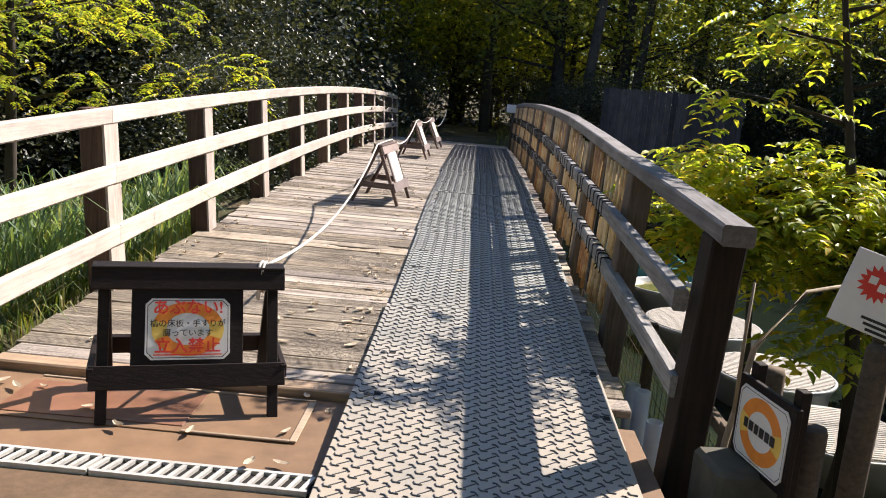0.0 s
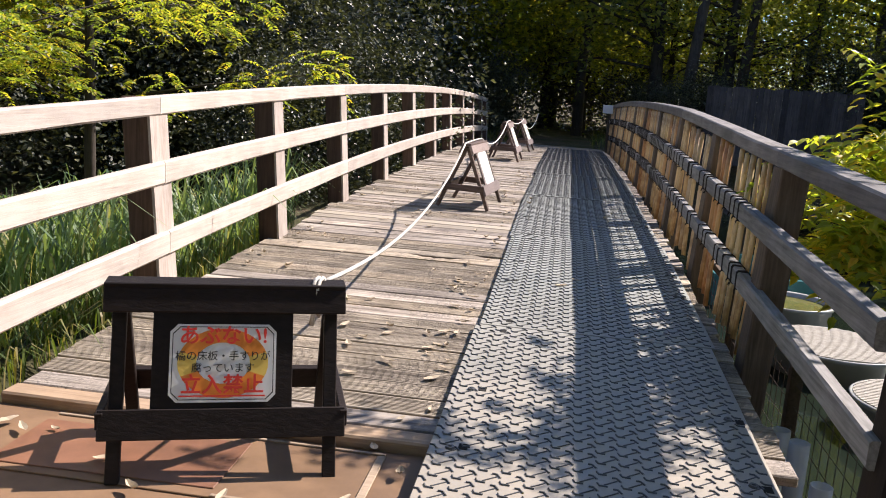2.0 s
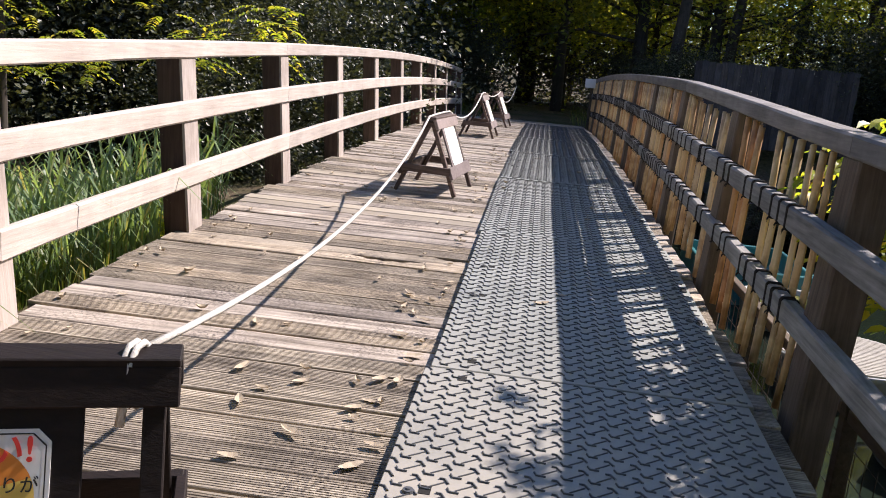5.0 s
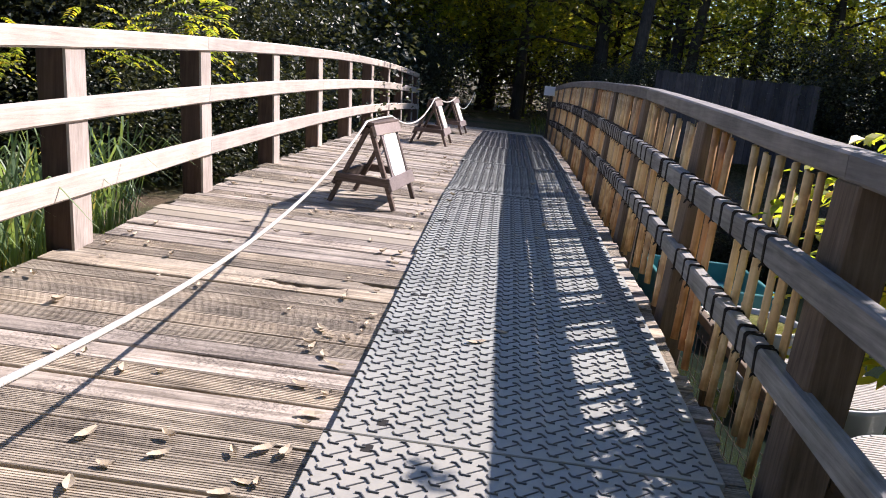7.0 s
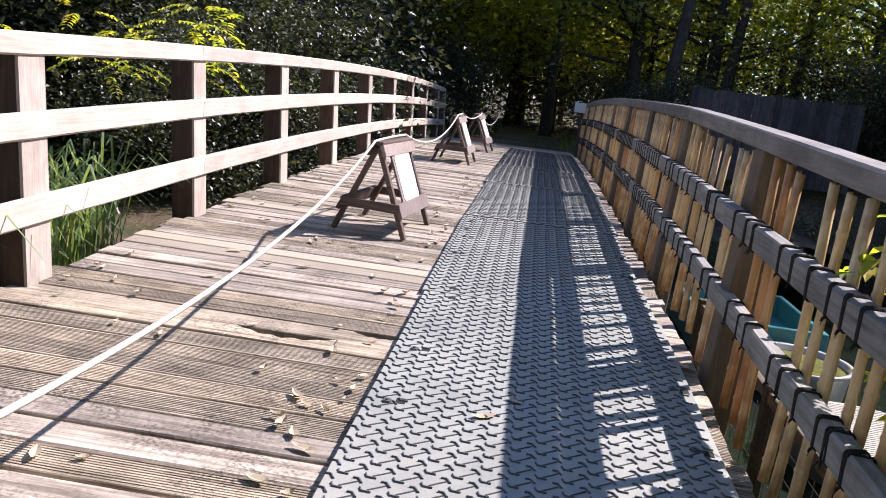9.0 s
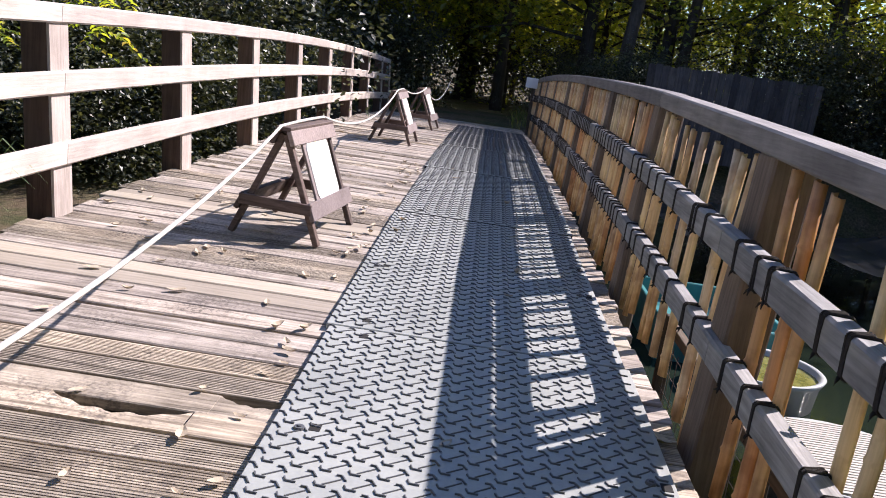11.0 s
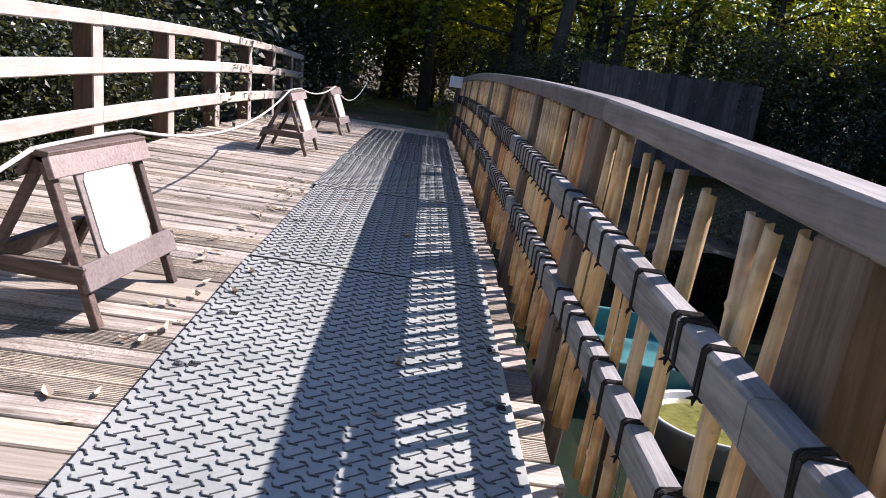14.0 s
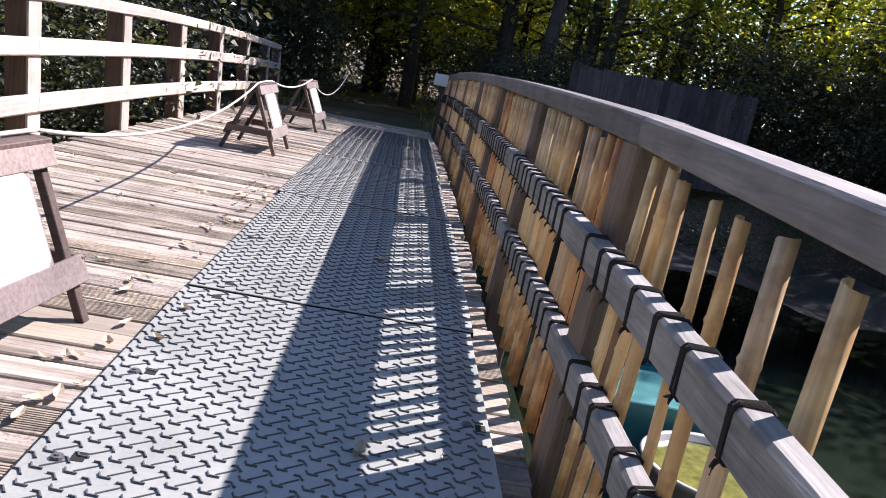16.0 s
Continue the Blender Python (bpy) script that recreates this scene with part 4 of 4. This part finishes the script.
for x in (14.5, 19.0):
    for y in (8.0, 13.0, 18.0, 22.0):
        spots.append((x + rngw.uniform(-1, 1), y, 2))
for k, (x, y, row) in enumerate(spots):
    m = pose(x, y, land_z(x, y) - 0.1, 0, 0, rngw.uniform(0, 360))
    s = rngw.uniform(0.85, 1.25) * (0.62 if row == 9 else 1)
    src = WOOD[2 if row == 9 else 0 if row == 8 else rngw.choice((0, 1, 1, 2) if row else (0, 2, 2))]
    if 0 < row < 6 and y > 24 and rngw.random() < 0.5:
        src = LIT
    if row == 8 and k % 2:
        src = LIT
    if k < 3:
        src = WOOD[k]
        src.matrix_basis = m @ Matrix.Diagonal((s, s, s, 1))
    else:
        o = copy_thing(src, m)
        o.scale = (s, s, s)

# evergreen bushes along the far half of the left railing and the far bank
BUSH = crown_tree("evergreen_bush", "broad glossy evergreen bush lit from above", 41, 2.6, 1.7, 24, 95, 0.072, GREEN_DARK, 0.5, 0.36, 0.06, 0.1)
BUSH["category"] = "bush"
for k, (x, y, s) in enumerate(((-5.0, 15.6, 0.9), (-4.9, 17.2, 1.1), (-5.0, 20.4, 1.2), (-7.4, 18.0, 1.5), (-6.5, 20.0, 1.8), (-10.8, 15.0, 1.6), (-5.2, 24.0, 1.1), (3.6, 25.6, 0.8), (7.5, 27.5, 1.2), (11.0, 26.0, 1.4), (-10, 19, 1.8), (5.2, 19.5, 0.6), (14, 24, 1.5), (-2.9, 28.0, 0.9), (-0.8, 41.0, 2.4), (3.0, 39.0, 2.2), (-4.2, 39.0, 2.2), (2.4, 29.5, 0.8), (8.4, 25.4, 1.1), (10.2, 24.0, 1.0), (12.5, 22.5, 1.2), (16.5, 22.0, 1.4), (20.0, 19.0, 1.5))):
    m = pose(x, y, land_z(x, y) - 0.15, 0, 0, 77 * k)
    o = BUSH if k == 0 else copy_thing(BUSH, m)
    o.matrix_basis = m
    o.scale = (s, s, s)


# reeds and grass
def blades(name, label, seed, n, area, length, width, material, bend=0.5):
    rng = np.random.default_rng(seed)
    P = []
    for _ in range(n * 3):
        x, y = rng.uniform(*area[0]), rng.uniform(*area[1])
        if area[2](x, y):
            P.append((x, y, land_z(x, y) - 0.02))
        if len(P) >= n:
            break
    P = np.array(P)
    n = len(P)
    a = rng.uniform(0, 2 * np.pi, n)
    ln = length * rng.uniform(0.5, 1.25, n)
    d = np.stack([np.cos(a), np.sin(a), np.zeros(n)], 1)
    sd = np.stack([-np.sin(a), np.cos(a), np.zeros(n)], 1) * (width * rng.uniform(0.7, 1.3, n))[:, None]
    bd = bend * rng.uniform(0.3, 1.3, n)
    L = ln[:, None]
    up = np.array((0, 0, 1.0))
    p1 = P + up * L * 0.5 + d * L * (bd * 0.15)[:, None]
    p2 = P + up * L * (0.9 - 0.15 * bd)[:, None] + d * L * (bd * 0.5)[:, None]
    p3 = P + up * L * (0.95 - 0.5 * bd)[:, None] + d * L * (bd * 0.95)[:, None]
    V = np.stack([P - sd * 0.6, P + sd * 0.6, p1 - sd, p1 + sd, p2 - sd * 0.7, p2 + sd * 0.7, p3], 1).reshape(-1, 3)
    i = (np.arange(n) * 7)[:, None]
    F = np.concatenate([i + np.array(f) for f in ((0, 1, 3), (0, 3, 2), (2, 3, 5), (2, 5, 4), (4, 5, 6))])
    me = bpy.data.meshes.new(name)
    me.from_pydata(V.tolist(), [], F.tolist())
    me.materials.append(material)
    return tagged(new(name, me), label, "grass", "", "stuff")


blades("reeds", "dense green marsh reeds beside the bridge", 51, 11000, ((-9.0, -2.6), (5.0, 10.2), lambda x, y: y < 9.2 + 0.25 * math.sin(x * 5) - 0.12 * (x + 3)), 0.85, 0.008, GREEN_REED, 0.7)
blades("bank_grass", "tufted green bank grass at the deck's edge", 52, 7000, ((-5.5, -2.35), (2.6, 7.0), lambda x, y: y < 5.6 or x < -2.5), 0.34, 0.005, GRASS, 0.9)
blades("far_grass", "short grass on the far bank", 53, 3000, ((-4.0, 6.0), (23.8, 32.0), lambda x, y: abs(x + 0.6 - 0.03 * (y - 22)) > 1.1), 0.28, 0.006, GRASS, 0.9)

# far wooden fence
fence = thing("board_fence", "old dark vertical board fence on the far bank", "fence", (0, 0, 0))
for k in range(25):
    x = 3.3 + k * 0.155
    h = 1.92 + 0.002 * k + 0.02 * math.sin(k * 1.7)
    part("board", box(bmesh.new(), (0, 0, h / 2), (0.148, 0.02, h), pose(x, 23.1 + 0.02 * k, 0.02, 0, 0, 7), 0.003), M_FENCE, fence)
for z in (0.5, 1.4):
    part("stringer", box(bmesh.new(), (0, 0.04, z), (3.9, 0.05, 0.08), pose(5.2, 23.36, 0, 0, 0, 7.4), 0.004), M_FENCE, fence)



# ---- pond side ----
def tub(label, at, r, h, rim, lid):
    e = thing("round_tub", label, "tub", at, "tubs in the pond")
    n = 40
    ang = [2 * math.pi * k / n for k in range(n)]
    b = bmesh.new()
    prof = ((r * 0.88, -h), (r * 0.97, -0.06), (r, -0.05), (r + 0.025, 0.0), (r + 0.01, 0.012), (r - 0.03, 0.0), (r - 0.035, -0.09))
    loft(b, [[(q * math.cos(a), q * math.sin(a), z) for a in ang] for q, z in prof])
    part("body", b, rim, e, "", True)
    if lid == "net":
        lid_part = part("slatted_lid", disc(bmesh.new(), r - 0.03, -0.01, 0.008), M_NET, e, "pale woven slat lid")
        k = int(r * 2 / 0.045)
        for i in range(-k // 2, k // 2 + 1):
            s = i * 0.045
            if abs(s) < r - 0.02:
                c = math.sqrt((r - 0.01) ** 2 - s * s)
                part("slat", box(bmesh.new(), (0, s, 0.014), (2 * c, 0.030, 0.008)), M_NET, lid_part)
    else:
        part("water_surface", disc(bmesh.new(), r - 0.034, -0.10, -0.05), M_ALGAE if lid == "algae" else M_TUB, e, "still algae-green water")
    return e


tub("white-rimmed round tub of algae-green water", (2.95, 12.5, -1.0), 0.56, 0.5, M_TUB, "algae")
tub("round tub with a pale woven slat lid", (2.95, 10.5, -1.0), 0.68, 0.5, M_TUB, "net")
tub("round tub with a pale woven slat lid", (3.2, 8.75, -1.0), 0.60, 0.5, M_TUB, "net")
tub("round tub with a pale woven slat lid", (3.25, 7.2, -1.0), 0.60, 0.5, M_TUB, "net")

tank = thing("fish_tank", "teal painted rectangular water tank in the pond", "tank", (2.78, 14.08, -1.0))
for cx, cy, sx, sy in ((0, -0.9, 1.4, 0.06), (0, 0.9, 1.4, 0.06), (-0.67, 0, 0.06, 1.74), (0.67, 0, 0.06, 1.74)):
    part("side", box(bmesh.new(), (cx, cy, -0.2), (sx, sy, 0.7), None, 0.01), M_TEAL, tank)
part("tank_floor", box(bmesh.new(), (0, 0, -0.12), (1.28, 1.74, 0.02)), M_TEAL, tank)

cover = thing("tarpaulin", "dark blue-black sheet stretched over a frame by the pond", "cover", (5.2, 18.2, -0.9))
b = bmesh.new()
rows = []
for i in range(9):
    y = -1.6 + 0.4 * i
    rows.append([b.verts.new((-2.2 + 0.4 * j, y, 0.35 + 0.18 * math.sin(j * 0.6) + 0.05 * noise.noise((j * 0.7, i * 0.7, 3)))) for j in range(12)])
for r0, r1 in zip(rows, rows[1:]):
    for j in range(11):
        b.faces.new((r0[j], r0[j + 1], r1[j + 1], r1[j]))
bmesh.ops.solidify(b, geom=b.faces[:], thickness=0.02)
part("sheet", b, plain("dark_tarpaulin", (0.02, 0.025, 0.035), 0.5, 0, 0.3, 8, 0.3), cover)
for x in (-2.0, 2.0):
    for y in (-1.5, 1.5):
        part("leg", box(bmesh.new(), (x, y, -0.2), (0.06, 0.06, 1.1)), M_BEAM, cover)

# wire mesh fence beside the bridge
mesh_fence = thing("wire_fence", "rusty wire mesh fence on dark posts below the bridge", "fence", (1.30, 0.2, 0))
for y in (4.1, 5.9, 7.7, 9.5):
    part("post", box(bmesh.new(), (0, y, -0.72), (0.07, 0.07, 1.6), None, 0.005), M_BEAM, mesh_fence)
b = bmesh.new()
for k in range(9):
    tube(b, [(0, 4.1, -1.15 + 0.13 * k), (0, 9.5, -1.15 + 0.13 * k)], 0.0025, 4)
for k in range(46):
    tube(b, [(0, 4.12 + 0.118 * k, -1.2), (0, 4.12 + 0.118 * k, -0.08)], 0.0025, 4)
tagged(part("wire_mesh", b, M_WIRE, mesh_fence), "", "", "", "stuff")
part("top_bar", box(bmesh.new(), (0, 6.8, 0.02), (0.05, 5.5, 0.06), None, 0.004), M_BEAM, mesh_fence)

# slatted dark fence on the pond's far side
slat_fence = thing("slat_fence", "dark horizontal slat fence across the pond", "fence", (4.75, 0, 0))
for k in range(5):
    part("slat", box(bmesh.new(), (0, 7.0, -1.2 + 0.22 * k), (0.03, 5.0, 0.15), None, 0.004), M_SLAT, slat_fence)
for y in (4.6, 7.0, 9.4):
    part("post", box(bmesh.new(), (0.06, y, -1.0), (0.08, 0.08, 1.6), None, 0.004), M_SLAT, slat_fence)

# grey pipes stuck upright by the deck's edge
for x, y, top in ((1.02, 4.95, -0.02), (1.02, 4.6, -0.06), (1.05, 5.35, -0.12)):
    e = thing("pipe", "grey-white open plastic pipe standing upright", "pipe", (x, y, 0), "upright pipes by the deck")
    n = 20
    ang = [2 * math.pi * k / n for k in range(n)]
    part("tube", loft(bmesh.new(), [[(r * math.cos(a), r * math.sin(a), z) for a in ang] for r, z in ((0.045, -1.3), (0.045, top), (0.039, top), (0.039, top - 0.4))]), M_PVC, e, "", True)

# things beside the bridge's first post
block = thing("stone_block", "mossy squared stone block at the post's foot", "stone", (1.08, 3.48, 0.0))
part("stone", box(bmesh.new(), (0, 0, 0.0), (0.28, 0.26, 0.50), pose(0, 0, 0, 0, 0, 8), 0.02), M_CONC, block)


def stump(at, r, h, lean):
    e = thing("wooden_stake", "dark round wooden stake driven into the bank", "stake", at, "stakes by the notice")
    b = bmesh.new()
    tube(b, [(0, 0, -0.6), (lean * 0.5, 0, h * 0.5), (lean, 0, h - 0.02), (lean, 0, h)], [r, r, r, r * 0.85], 12)
    part("shaft", b, M_BEAM, e, "", True)


stump((1.22, 3.65, -0.1), 0.045, 0.68, 0.0)
stump((1.30, 3.38, -0.1), 0.045, 0.55, 0.0)
stump((1.52, 3.5, -0.1), 0.05, 0.85, 0.02)

small = thing("small_sign", "small orange and white warning notice on a dark wooden board", "sign", pose(1.11, 3.40, 0.40, 0, 0, -79))
part("board", box(bmesh.new(), (0.0, 0.012, 0.0), (0.40, 0.022, 0.34), None, 0.003), M_SIGNWOOD, small)
for x in (-0.15, 0.15):
    part("post", box(bmesh.new(), (x, 0.045, -0.25), (0.05, 0.04, 0.95), None, 0.003), M_SIGNWOOD, small)
notice(small, pose(0, -0.0005, 0, 90, 0, 0) @ Matrix.Diagonal((1, 1.08, 1, 1)), False, ())
for x, w in ((-0.10, 0.028), (-0.062, 0.030), (-0.024, 0.026), (0.014, 0.030), (0.052, 0.028), (0.09, 0.030)):
    part("lettering", box(bmesh.new(), (x, -0.0075, 0.002), (w, 0.001, 0.038), pose(0, 0, 0, 0, 0, 0), 0.0), M_INK, small)

board = thing("notice_board", "white sheet notice with a red sunburst on a post", "sign", pose(1.56, 3.55, 0.92, -6, 14, -26))
part("sheet", box(bmesh.new(), (0, 0, 0), (0.34, 0.008, 0.30), None, 0.002), M_PAPER, board)
b = bmesh.new()
c = b.verts.new((-0.055, -0.0062, 0.04))
star = [b.verts.new((-0.055 + (0.075 if k % 2 else 0.052) * math.cos(math.pi * k / 16), -0.0062, 0.04 + (0.075 if k % 2 else 0.052) * math.sin(math.pi * k / 16))) for k in range(32)]
for k in range(32):
    b.faces.new((c, star[k], star[(k + 1) % 32]))
part("sunburst", b, M_RED, board, "red sunburst emblem")
for x, z, w, h in ((-0.075, 0.05, 0.03, 0.03), (-0.035, 0.03, 0.03, 0.03)):
    part("emblem_mark", box(bmesh.new(), (x, -0.0068, z), (w, 0.001, h)), M_PAPER, board)
for k in range(3):
    part("lettering", box(bmesh.new(), (0.04, -0.005, -0.095 - 0.02 * k), (0.20 - 0.03 * k, 0.0012, 0.011)), M_INK, board)
me = text_mesh("い", 0.09)
me.materials.clear()
me.materials.append(M_INK)
o = part("lettering", me, None, board)
o.matrix_basis = pose(0.09, -0.0055, 0.03, 90, 0, 0)
part("post", box(bmesh.new(), (0.0, 0.03, -0.75), (0.05, 0.045, 1.7), pose(0, 0, 0, 0, -13, 0), 0.004), M_BEAM, board)

branch = thing("bent_branch", "pale bare bent branch rising beside the post", "branch", (1.16, 4.0, -0.6))
b = bmesh.new()
tube(b, [(0, 0, 0), (0.03, 0.0, 0.7), (0.10, 0.02, 1.15), (0.30, 0.05, 1.42), (0.62, 0.08, 1.50)], [0.018, 0.016, 0.014, 0.011, 0.006], 7)
tube(b, [(0.05, 0.0, 0.85), (0.045, 0.0, 1.2), (0.05, 0.0, 1.45)], [0.010, 0.008, 0.006], 6)
part("wood", b, M_STICK, branch, "", True)

# white board at the far end
far_sign = thing("far_notice", "small white notice board at the bridge's far end", "sign", pose(0.76, 21.0, deck_z(21.0) - 0.10, 0, 0, 12))
part("sheet", box(bmesh.new(), (0, 0, 1.08), (0.23, 0.012, 0.19), None, 0.002), M_PAPER, far_sign)
part("post", box(bmesh.new(), (0.05, 0.03, 0.56), (0.05, 0.05, 1.1), None, 0.004), M_BEAM, far_sign)


# ---- fallen leaves ----
def dry_leaf(rng):
    b = bmesh.new()
    ln, w = rng.uniform(0.045, 0.085), rng.uniform(0.009, 0.017)
    curl = rng.uniform(0.3, 1.0)
    rows = []
    for i in range(6):
        f = i / 5
        y = ln * (f - 0.5)
        ww = w * math.sin(math.pi * min(0.95, max(0.06, f))) ** 0.7
        z = 0.006 + curl * 0.018 * (2 * f - 1) ** 2 + rng.uniform(0, 0.003)
        rows.append([b.verts.new(p) for p in ((-ww, y, z + ww * curl * 0.9), (0, y, z), (ww, y, z + ww * curl * 0.9))])
    for r0, r1 in zip(rows, rows[1:]):
        for j in range(2):
            b.faces.new((r0[j], r0[j + 1], r1[j + 1], r1[j]))
    return mesh_of("fallen_leaf", b, M_DRY)


rngl = random.Random(17)
litter = [dry_leaf(rngl) for _ in range(7)]
for k in range(290):
    y = rngl.uniform(3.3, 13.5) if k < 240 else rngl.uniform(13.5, 21)
    x = rngl.choice((rngl.uniform(-2.2, -0.5), rngl.uniform(-0.75, -0.5), rngl.uniform(-2.2, 0.8)))
    if abs(x + 0.52) < 0.03:
        continue
    z = (deck_z(y) if y > 4.08 else 0.095) + (0.022 if -0.5 < x < 0.7 else 0.002)
    o = part("fallen_leaf", litter[rngl.randrange(7)], None, None)
    o.matrix_basis = pose(x, y, z, 0, 0, rngl.uniform(0, 360)) @ Matrix.Scale(rngl.uniform(0.65, 1.2), 4)
    tagged(o, "curled dry fallen leaf lying on the bridge", "leaf", "fallen leaves")
